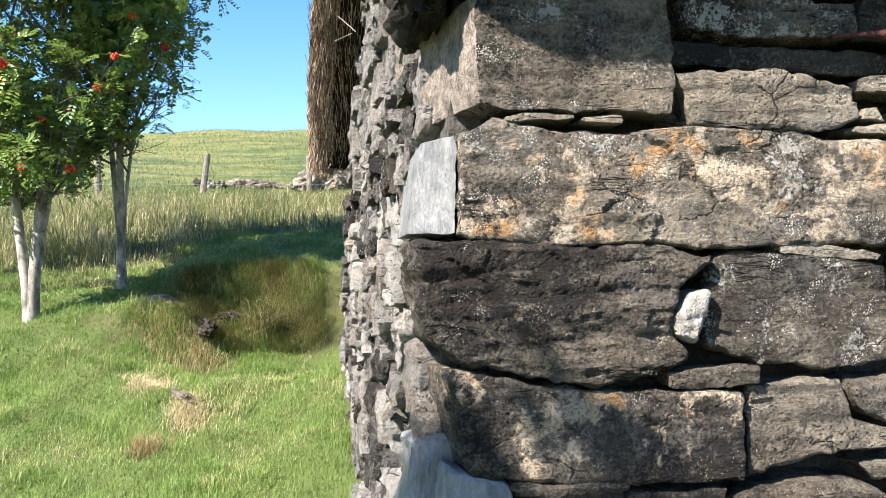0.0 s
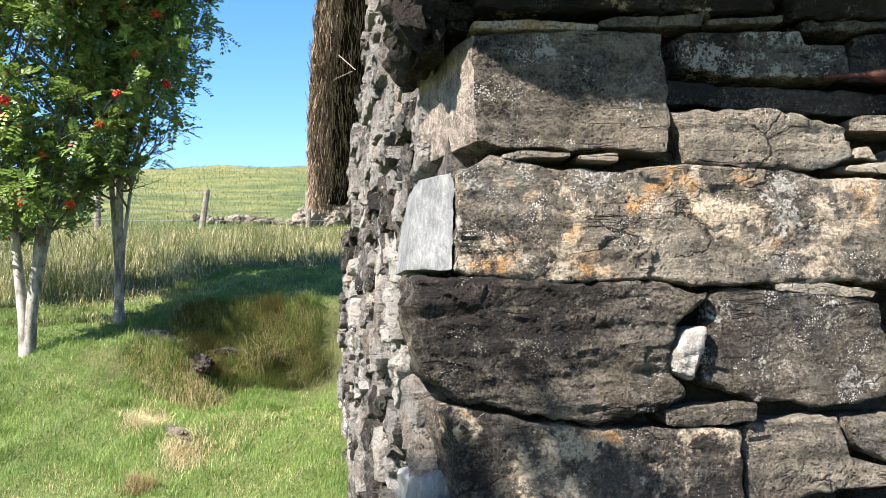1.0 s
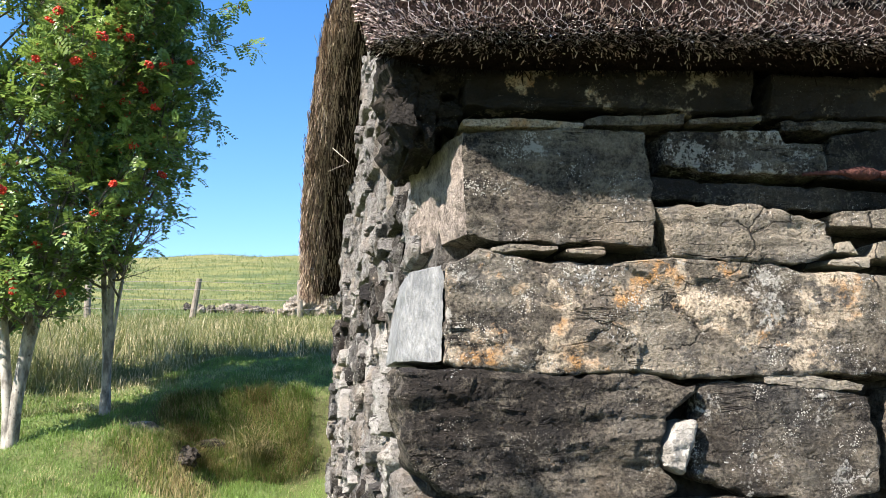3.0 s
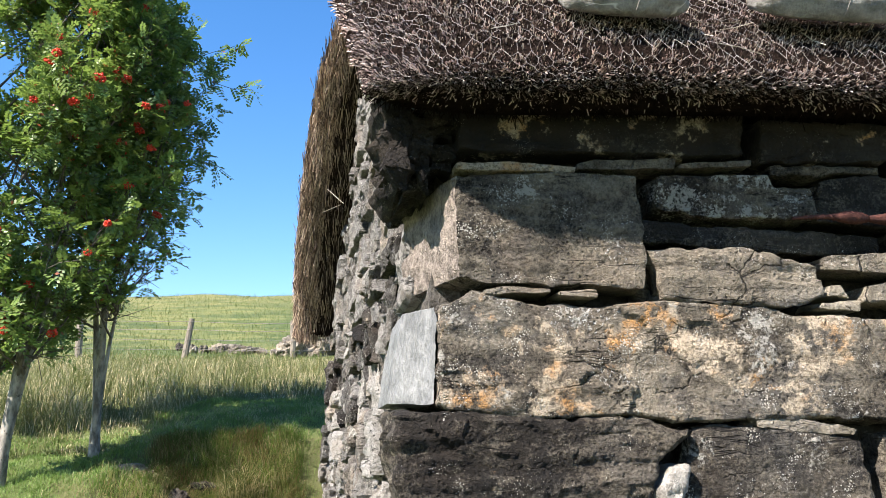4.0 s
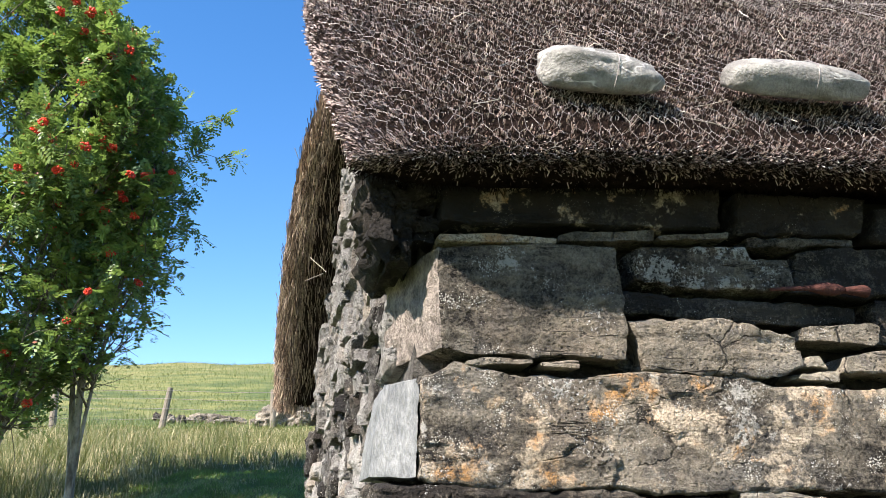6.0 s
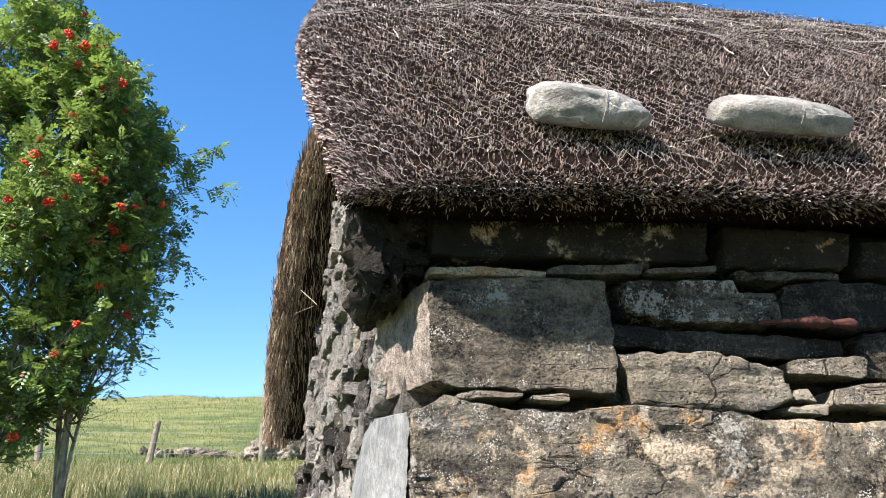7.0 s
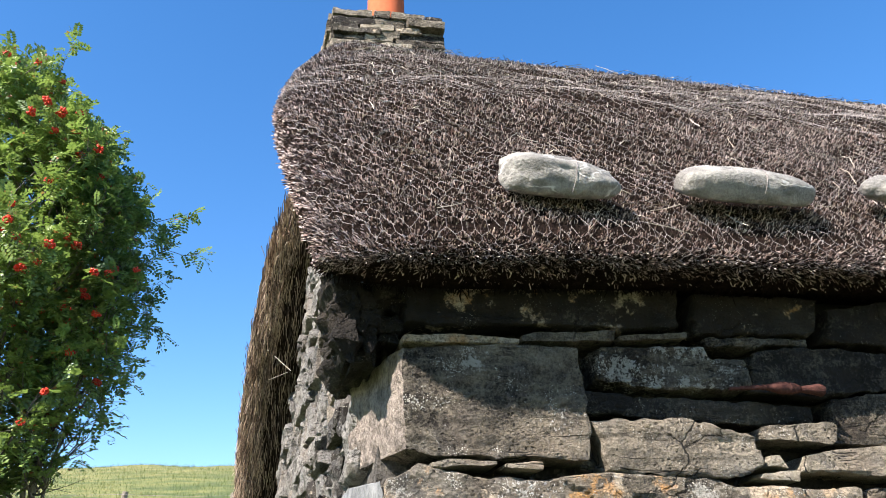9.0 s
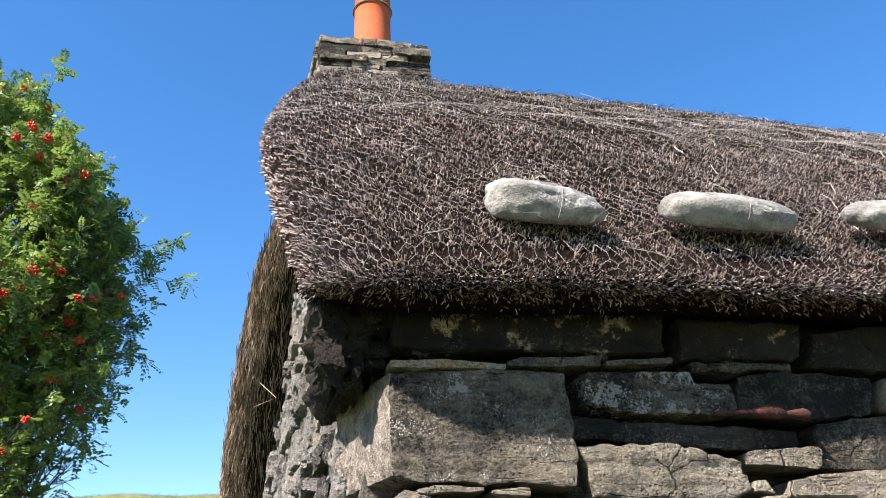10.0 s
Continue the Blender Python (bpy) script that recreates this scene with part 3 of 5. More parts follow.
slab = front([(0.0, 0.97), (0.065, 0.93), (0.155, 0.91)], [(-0.005, 0.78), (0.155, 0.77)], (0, 0.5, 0.2, 0.3), 0.045, rounding=0.03, depth=0.3)
slab.data.materials[0] = SLATE
front([(0.16, 0.91), (0.415, 0.9)], [(0.165, 0.885), (0.255, 0.872), (0.415, 0.885)], (0, 0.25, 0.25, 0.3), 0.03, rounding=0.01)
front([(0.165, 0.868), (0.415, 0.875)], [(0.16, 0.77), (0.41, 0.755)], (0, 0.25, 0.2, 0.3), 0.02)
front([(0.425, 0.88), (0.66, 0.876)], [(0.42, 0.755), (0.655, 0.74)], (0, 0.25, 0.3, 0.4), 0.025)
front([(0.67, 0.855), (0.725, 0.875), (0.88, 0.885), (0.965, 0.88), (1.11, 0.81)], [(0.665, 0.725), (1.105, 0.7)], (0, 0.35, 0.3, 0.2), 0.04, rounding=0.04)
front([(0.99, 0.91), (1.14, 0.91)], [(1.01, 0.875), (1.14, 0.86)], (0, 0.45, 0.3, 0.1), 0.03, rounding=0.015)
# rough corner stones; near-zero tone and high alpha paint in the eave shade
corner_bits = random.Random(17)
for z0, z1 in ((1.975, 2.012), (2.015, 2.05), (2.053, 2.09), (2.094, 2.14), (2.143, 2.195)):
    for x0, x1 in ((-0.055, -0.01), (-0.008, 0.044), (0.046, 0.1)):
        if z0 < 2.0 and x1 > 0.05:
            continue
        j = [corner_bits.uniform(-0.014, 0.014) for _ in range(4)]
        front([(x0 - 0.006 + j[0], z1 + 0.006 + j[1]), ((x0 + x1) / 2, z1 + 0.006 + j[2]), (x1 + 0.005, z1 + 0.006 + j[3])], [(x0 - 0.006 + j[1], z0 - 0.006 + j[2]), ((x0 + x1) / 2, z0 - 0.006 + j[0]), (x1 + 0.005, z0 - 0.006 + j[1])], (0, corner_bits.uniform(-0.1, 0.1), 0.15, 0.8), corner_bits.uniform(-0.035, 0.03), "rough stone at the corner, darkened for eave shade", depth=0.34, rough=2.2, rounding=0.008, step=0.008)
# upper courses, up to the wall head; several tones lowered for the eave's shade
quoin = front([(0.1, 1.995), (0.245, 2.008), (0.385, 2.012), (0.545, 2.005)], [(0.105, 1.75), (0.17, 1.735), (0.305, 1.735), (0.548, 1.725)],
      (0.22, 0.37, 0.62, 0.3), 0.03, "large square-ended grey corner block", rounding=0.007, skew=-0.09, mid=(0, 0.012), depth=0.34, step=0.0075, flakes=0.5)
# its end face takes a paler, rougher material
quoin.data.materials.append(SCABBLED)
for p in quoin.data.polygons:
    if p.normal.x < -0.6:
        p.material_index = 1
front([(0.165, 1.721), (0.21, 1.73), (0.32, 1.725)], [(0.165, 1.712), (0.32, 1.715)], (0.2, 0.6, 0.3, 0), 0.03, rounding=0.005, step=0.009, rough=0.4)
front([(0.34, 1.72), (0.43, 1.724)], [(0.34, 1.71), (0.43, 1.705)], (0, 0.6, 0.3, 0), 0.03, rounding=0.005, step=0.009, rough=0.4)
front([(0.56, 1.825), (0.635, 1.83), (0.81, 1.83), (0.89, 1.815), (1.005, 1.79)], [(0.595, 1.705), (0.795, 1.692), (0.945, 1.69), (1.0, 1.715)],
      (0.05, 0.58, 0.45, 0.05), 0.03, "pale square grey block", rounding=0.014, mid=(0.016, 0), step=0.011)
front([(0.56, 1.9), (0.745, 1.893), (0.97, 1.882), (1.195, 1.875)], [(0.555, 1.845), (0.795, 1.835), (0.99, 1.82), (1.185, 1.83)], (0, 0.08, 0.35, 0.4), 0.01, rounding=0.014)
front([(0.605, 2.012), (0.635, 2.018), (0.895, 2.025), (0.91, 1.995), (1.02, 1.972)], [(0.59, 1.922), (0.735, 1.905), (0.82, 1.907), (1.01, 1.912)],
      (0, 0.3, 0.9, 0.3), 0.025, "grey block blotched with white lichen", rounding=0.016)
front([(0.66, 2.04), (0.695, 2.045), (0.85, 2.058)], [(0.66, 2.027), (0.85, 2.04)], (0, 0.5, 0.3, 0), 0.03, rounding=0.006, rough=0.5)
front([(0.4, 2.035), (0.445, 2.05), (0.655, 2.057)], [(0.4, 2.018), (0.65, 2.027)], (0, 0.35, 0.3, 0), 0.025, rounding=0.007, rough=0.5)
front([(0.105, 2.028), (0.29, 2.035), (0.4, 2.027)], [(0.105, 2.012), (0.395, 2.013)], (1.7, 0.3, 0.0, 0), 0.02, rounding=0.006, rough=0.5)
# top course: low tone and high alpha colour in the shade under the eave
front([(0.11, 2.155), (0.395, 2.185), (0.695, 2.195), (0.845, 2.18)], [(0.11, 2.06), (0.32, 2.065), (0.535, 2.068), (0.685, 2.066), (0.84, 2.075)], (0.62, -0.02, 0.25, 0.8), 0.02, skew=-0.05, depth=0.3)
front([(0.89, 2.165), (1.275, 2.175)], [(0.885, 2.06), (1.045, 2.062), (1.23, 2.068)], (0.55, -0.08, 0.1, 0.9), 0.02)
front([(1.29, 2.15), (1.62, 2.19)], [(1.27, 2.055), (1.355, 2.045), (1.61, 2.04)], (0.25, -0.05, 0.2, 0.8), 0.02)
front([(0.91, 2.05), (1.22, 2.06)], [(0.91, 2.022), (1.215, 2.042)], (0, 0.3, 0.2, 0.1), 0.01, rounding=0.01)
front([(1.04, 2.012), (1.18, 2.035), (1.3, 2.033), (1.44, 2.015)], [(1.02, 1.91), (1.18, 1.9), (1.32, 1.91), (1.43, 1.92)], (0.1, 0.08, 0.15, 0.5), 0.015)
front([(0.925, 1.995), (1.02, 2.0)], [(0.93, 1.978), (1.015, 1.978)], (0, 0.45, 0.3, 0), 0.015, rounding=0.008)
front([(1.245, 1.89), (1.355, 1.905), (1.575, 1.92)], [(1.235, 1.78), (1.315, 1.77), (1.53, 1.78)], (0, 0.22, 0.3, 0.3), 0.015)
front([(1.015, 1.815), (1.215, 1.828), (1.235, 1.82)], [(1.015, 1.78), (1.2, 1.77), (1.225, 1.785)], (0.2, 0.48, 0.5, 0), 0.035, rounding=0.008, rough=0.7)
front([(1.13, 1.745), (1.215, 1.758), (1.3, 1.763), (1.525, 1.77)], [(1.11, 1.7), (1.5, 1.69)], (0.45, 0.6, 0.5, 0), 0.03, rounding=0.006, rough=0.6)
front([(1.03, 1.74), (1.055, 1.744)], [(1.02, 1.716), (1.08, 1.71)], (0, 0.85, 0.4, 0), 0.025, rounding=0.005, step=0.008, rough=0.5)
front([(1.005, 1.702), (1.1, 1.706)], [(0.99, 1.685), (1.1, 1.675)], (0, 0.85, 0.3, 0), 0.03, rounding=0.008, step=0.01, rough=0.5)
front([(0.56, 1.775), (0.585, 1.77)], [(0.55, 1.715), (0.585, 1.71)], (0, 0.3, 0.5, 0), -0.04, step=0.01)


def small_front(seed):
    """The rest of the wall: courses below and beyond the blocks named above."""
    rng = random.Random(seed)
    for z0, z1, start in ((0.52, 0.72, 0.0), (0.3, 0.5, 0.02), (0.08, 0.28, 0.0), (-0.15, 0.06, 0.0), (0.74, 0.9, 1.16), (0.92, 1.12, 1.16), (1.14, 1.4, 1.12), (1.42, 1.66, 1.285), (1.69, 1.76, 1.55), (1.78, 1.92, 1.6), (1.93, 2.03, 1.46), (2.05, 2.18, 1.64)):
        x = start
        while x < LONG - 0.1:
            w = min(rng.uniform(0.25, 0.7), LONG - x)
            j = [rng.uniform(-0.014, 0.014) for _ in range(6)]
            front([(x + 0.008, z1 + j[0]), (x + w / 2, z1 + j[1]), (x + w - 0.008, z1 + j[2])], [(x + 0.008, z0 + j[3]), (x + w / 2, z0 + j[4]), (x + w - 0.008, z0 + j[5])],
                  (rng.choice((0, 0, 0.3, 0.6)), rng.uniform(0.25, 0.6), rng.uniform(0.1, 0.5), rng.uniform(0, 0.5)), rng.uniform(0.0, 0.04), step=0.05 if x > 1.7 or z1 < 0.75 else 0.02)
            x += w


small_front(5)


def side(y0, y1, z0, z1, look_of, proud, rng, step=0.017, rounding=0.012, parent=None, rough=1.2, depth=0.12, slant=0.0):
    """A stone in the gable: along is y, back goes into the wall."""
    COUNT[0] += 1
    j = [rng.uniform(-0.035, 0.035) for _ in range(6)]
    pts, quads = rock([(y0 + slant + j[4] * 0.5, z1 + j[0] * 0.5), ((y0 + y1) / 2 + slant, z1 + j[1]), (y1 + slant + j[5] * 0.5, z1 + j[2] * 0.5)],
                      [(y0, z0 + j[3] * 0.5), ((y0 + y1) / 2, z0 + j[4]), (y1, z0 + j[5] * 0.5)], proud, depth, step, rounding, rough, 8.0, 2.6, seed=COUNT[0] % 97)
    if step > 0.016:
        shake = np.random.default_rng(COUNT[0]).normal(0, 1, pts.shape) * np.array([0.0015, 0.0025, 0.0015])
        pts = pts + shake * (pts[:, 1:2] < depth * 0.8 - proud)
    return np.stack([gable_x(pts[:, 0], pts[:, 2]) + pts[:, 1], pts[:, 0], pts[:, 2]], 1), quads[:, ::-1]


def gable_stones():
    rng = random.Random(11)
    # corner returns beside the front blocks
    for y0, y1, z0, z1, look_of, proud in (
        (0.15, 0.36, 1.47, 1.69, (0, 0.85, 0.1, 0.0), 0.0), (0.36, 0.5, 1.48, 1.7, (0.45, 0.75, 0.3, 0.0), 0.0),
        (0.12, 0.36, 0.98, 1.19, (0.4, 0.55, 0.2, 0.2), 0.02), (0.06, 0.3, 0.74, 0.99, (0, 0.62, 0.15, 0.15), 0.03),
        (0.16, 0.4, 2.0, 2.22, (0, 0.28, 0.2, 0.5), 0.04), (0.26, 0.5, 1.75, 1.98, (0.2, 0.75, 0.3, 0.0), 0.0)):
        pts, quads = side(y0, y1, z0, z1, look_of, proud, rng, 0.015, 0.02, rough=1.0, depth=0.1)
        lay(wall_gable, pts, quads, look_of, material=SLATE if z0 in (1.47, 0.74) else RUBBLE)
    made, rest_v, rest_q, at = 0, [], [], 0
    z = 0.1
    while z < 4.1:
        h = rng.uniform(0.08, 0.18)
        edge = 0.3 if z < 2.1 else 0.2 + (z - 2.2) * 1.06
        y = edge + rng.uniform(0.12, 0.3) if z < 2.1 else edge
        last = 4.66 if z < 2.1 else 4.6 - (z - 2.1) * 1.08
        while y < last - 0.03:
            w = min(rng.uniform(0.08, 0.34), last - y)
            dz = rng.uniform(-0.03, 0.03)
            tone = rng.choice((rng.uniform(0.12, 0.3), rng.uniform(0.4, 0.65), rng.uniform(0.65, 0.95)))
            # stones above z 1.65 darkened to add to the verge's shade
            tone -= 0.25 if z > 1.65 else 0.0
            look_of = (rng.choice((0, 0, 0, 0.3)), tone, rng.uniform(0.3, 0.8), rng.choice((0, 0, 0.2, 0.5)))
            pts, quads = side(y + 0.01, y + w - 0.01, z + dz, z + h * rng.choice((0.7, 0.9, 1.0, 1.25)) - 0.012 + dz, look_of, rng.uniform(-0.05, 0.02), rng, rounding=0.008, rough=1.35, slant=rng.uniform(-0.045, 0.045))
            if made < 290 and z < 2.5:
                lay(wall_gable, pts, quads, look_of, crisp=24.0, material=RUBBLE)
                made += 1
            else:
                rest_v.append(pts)
                rest_q.append(quads + at)
                at += len(pts)
            y += w
        z += h
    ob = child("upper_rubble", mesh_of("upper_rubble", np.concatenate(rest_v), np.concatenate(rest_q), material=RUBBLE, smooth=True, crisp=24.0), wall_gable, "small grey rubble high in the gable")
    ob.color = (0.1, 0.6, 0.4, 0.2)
    tagged(ob, kind="stuff")


# ---- thatched roof ----
HALF, ROLL = 0.13, 0.27
raw = poly([(-0.05, 2.197), (0.14, 2.53), (0.34, 2.84), (0.885, 3.36), (1.48, 3.87), (1.77, 4.085), (2.04, 4.235), (2.3, 4.285), (2.6, 4.19), (3.31, 3.62), (4.11, 2.86), (4.53, 2.4), (4.63, 2.25)], np.linspace(0, 1, 400))
for _ in range(40):
    raw[1:-1] = (raw[:-2] + raw[1:-1] * 2 + raw[2:]) / 4
RUN = np.r_[0, np.cumsum(np.linalg.norm(np.diff(raw, axis=0), axis=1))]
TOTAL = RUN[-1]
TAN = np.gradient(raw, axis=0)
TAN /= np.linalg.norm(TAN, axis=1, keepdims=True)
RIDGE = RUN[np.argmax(raw[:, 1])]


def roof_point(e, s, lift=0.0, under=False):
    """A place on the thatch: e runs from the gable edge along the ridge, s from the front eave over the ridge (below 0 and past the end: round the eaves).
    Gives the place, the way out of the thatch and the way up and over."""
    e, s = np.asarray(e, float), np.asarray(s, float)
    c = np.stack([np.interp(s, RUN, raw[:, i]) for i in (0, 1)], -1)
    t = np.stack([np.interp(s, RUN, TAN[:, i]) for i in (0, 1)], -1)
    t /= np.linalg.norm(t, axis=-1, keepdims=True)
    n = np.stack([-t[..., 1], t[..., 0]], -1)
    thin = np.interp(s, (0.3, 1.0), (0.35, 1.0))[..., None]
    if under:
        n = -n * thin
    phi = np.where(s < 0, -s, np.where(s > TOTAL, s - TOTAL, 0)) / HALF
    way = np.where(s < 0, -1.0, 1.0)[..., None] * t
    d = n * np.cos(phi)[..., None] + way * (0.5 * np.sin(phi))[..., None]
    # the front eave is cut square, with its edge well out
    cs, sn = np.cos(phi), np.sqrt(np.abs(np.sin(phi)))
    cut = n * (np.sign(cs) * np.sqrt(np.abs(cs)) * np.where(cs < 0, 0.35, 1.0))[..., None] + way * (sn * (0.4 + 0.6 * np.sqrt(np.clip(cs, 0, 1))))[..., None]
    d = np.where((s < 0)[..., None], cut, d)
    ce = np.clip(1 - e / np.interp(s, (RIDGE - 0.5, RIDGE + 0.3), (ROLL, HALF)), 0, 1)
    se = np.sqrt(1 - ce**2)
    y = np.interp(s, RUN, raw[:, 0])
    edge = np.interp(y, (-0.085, 0.0, 0.14, 0.24, 0.34, 0.6, 0.9, 1.2, 1.5, 1.8, 2.2, 2.7, 3.3, 3.8, 4.3, 4.63), (-0.09, -0.14, -0.195, -0.225, -0.235, -0.215, -0.17, -0.12, -0.07, -0.04, 0.0, -0.02, -0.24, -0.33, -0.38, -0.38))
    x = edge * np.clip(1 - e / 1.2, 0, 1) + e
    lump = 0.009 * np.sin(x * 4.1 + 2 * np.sin(s * 2.3)) * np.sin(s * 4.7 + x) + 0.006 * np.sin(x * 11 + s * 7) * np.sin(s * 13 - x * 5)
    r = HALF * se + (lump * se + lift)
    z = c[..., 1] + d[..., 1] * r
    high = np.clip((z - 2.2) / 2.2, 0, 1)
    z = z + x * (0.03 * (1 - high) - 0.035 * high)
    place = np.stack([x - ce * lift, c[..., 0] + d[..., 0] * r, z], -1)
    out = np.stack([-ce, d[..., 0] * se, d[..., 1] * se], -1)
    return place, out, np.stack([0 * ce, t[..., 0], t[..., 1]], -1)


roof = base("thatched_roof", (0.0, 2.3, 2.3), "dark heather thatch held down by hexagonal wire netting", "roof")


def roof_child(name, verts, quads, material, label, kind="", smooth_=False, tris=None):
    ob = child(name, mesh_of(name, np.asarray(verts) - np.array([0, 2.3, 2.3]), quads, tris, material, smooth_), roof, label)
    return tagged(ob, kind=kind)


def thatch_bed():
    es = np.r_[ROLL * (1 - np.cos(np.linspace(0.0, np.pi / 2, 16))), np.linspace(ROLL + 0.06, LONG + 0.9, 90)]
    caps = np.linspace(np.pi * HALF, 0, 10)
    top = np.r_[-caps[:-1], np.linspace(0, TOTAL, 90), TOTAL + caps[::-1][1:]]
    below = np.linspace(TOTAL, 0, 40)[1:-1]
    rows = []
    for e in es:
        a = roof_point(np.full(len(top), e), top)[0]
        b = roof_point(np.full(len(below), e), below, under=True)[0]
        rows.append(np.concatenate([a, b]))
    v = np.array(rows)
    n, k = v.shape[:2]
    i, j = np.meshgrid(np.arange(n - 1), np.arange(k), indexing="ij")
    j2 = (j + 1) % k
    q = np.stack([i * k + j, i * k + j2, (i + 1) * k + j2, (i + 1) * k + j], -1).reshape(-1, 4)
    v = v.reshape(-1, 3)
    return roof_child("thatch_bed", v, q, THATCH, "packed heather, near-black for the shade between stems", smooth_=True)


def unit(v):
    return v / (np.linalg.norm(v, axis=-1, keepdims=True) + 1e-9)


def thatch_stems():
    rng = np.random.default_rng(3)
    n = 270000
    e = 5.2 * rng.random(n) ** 1.7
    s = -0.2 + (RIDGE + 0.44) * rng.random(n) ** 1.25
    lip = rng.random(n) < 0.34
    s = np.where(lip, rng.uniform(-0.21, 0.75, n), s)
    e = np.where(lip, 2.4 * rng.random(n) ** 1.15, e)
    # stems stand in tufts with dark gaps between
    cell = rng.random((97, 89))[(e / 0.013).astype(int) % 97, ((s + 1) / 0.013).astype(int) % 89]
    keep = (cell > 0.36) | (rng.random(n) < 0.1)
    e, s, lip, cell = e[keep], s[keep], lip[keep], cell[keep]
    n = len(e)
    p, out, up = roof_point(e, s)
    low = np.clip(1 - s / 0.9, 0, 1)[:, None]
    way = unit(-up * rng.uniform(0.0, 0.9, (n, 1)) * (1 - 0.8 * low) + out * rng.uniform(0.5, 1.1, (n, 1)) * (1 + 0.4 * low) + rng.normal(0, 0.42, (n, 3)) + np.where(lip, 0.25, 0.0)[:, None] * np.array([-0.5, -0.3, 0.5]))
    ln = rng.uniform(0.01, 0.023, (n, 1)) * (0.75 + 0.5 * cell[:, None])
    root = p - out * 0.01
    paths = np.stack([root, root + way * ln], 1)
    r = rng.uniform(0.0011, 0.0024, (n, 1)) * (1 + 0.35 * np.clip(e - 1.5, 0, 3)[:, None] / 3)
    ends = np.concatenate([r, r * 0.9], 1)
    cut = lip | (s < 0.45)
    ends[cut] *= 0.8
    v, q = tubes(paths[~cut], ends[~cut])
    roof_child("heather_stems", v, q, STEM, "brown heather stems standing out of the thatch", "stuff")
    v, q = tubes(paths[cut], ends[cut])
    roof_child("eave_stems", v, q, LIP, "pale cut heather stems along the eave, lightened to look sunlit", "stuff")
    # the far end and the back slope
    n = 30000
    e, s = rng.uniform(0.1, LONG + 0.85, n), rng.uniform(-0.1, TOTAL + 0.1, n)
    keep = (e > 4.6) | (s > RIDGE + 0.22)
    e, s = e[keep], s[keep]
    p, out, up = roof_point(e, s)
    n = len(e)
    way = unit(up * (np.where(s > RIDGE, 1, -1) * rng.uniform(0.0, 0.9, n))[:, None] + out * rng.uniform(0.4, 1.0, (n, 1)) + rng.normal(0, 0.5, (n, 3)))
    root = p - out * 0.01
    v, q = tubes(np.stack([root, root + way * rng.uniform(0.02, 0.05, (n, 1))], 1), np.full((n, 2), 0.005))
    roof_child("back_stems", v, q, STEM, "brown heather stems over the back slope", "stuff")
    # longer pale stems lying loose, and the ragged fringe under the eave
    n = 900
    e, s = 0.2 + 4.3 * rng.random(n) ** 1.3, RIDGE * rng.random(n)
    p, out, up = roof_point(e, s)
    turn = rng.normal(0, 0.7, n)[:, None]
    way = unit(-up * np.cos(turn) + np.cross(out, up) * np.sin(turn) + out * 0.12)
    ln = rng.uniform(0.03, 0.12, (n, 1))
    a = p + out * 0.012
    b = a + way * ln * 0.5 + out * rng.uniform(0, 0.01, (n, 1))
    c = a + way * ln + rng.normal(0, 0.008, (n, 3))
    v, q = tubes(np.stack([a, b, c], 1), np.full((n, 3), 0.0012))
    roof_child("loose_straws", v, q, STRAW, "bleached straws lying loose on the thatch", "stuff")
    n = 2200
    e, s = 2.6 * rng.random(n) ** 1.2, -HALF * rng.uniform(0.9, 2.2, n)
    p, out, up = roof_point(e, s)
    way = unit(np.array([0, -0.25, -1.0]) * rng.uniform(0.2, 1.0, (n, 1)) + out * 0.5 + rng.normal(0, 0.4, (n, 3)))
    ln = rng.uniform(0.008, 0.022, (n, 1)) * np.where(rng.random((n, 1)) < 0.03, 2.4, 1)
    v, q = tubes(np.stack([p, p + way * ln], 1), np.full((n, 2), 0.0013))
    # fringe takes the near-black bed colour for the shade below the eave
    roof_child("eave_fringe", v, q, THATCH, "ragged fringe of stems, near-black for shade under the eave", "stuff")


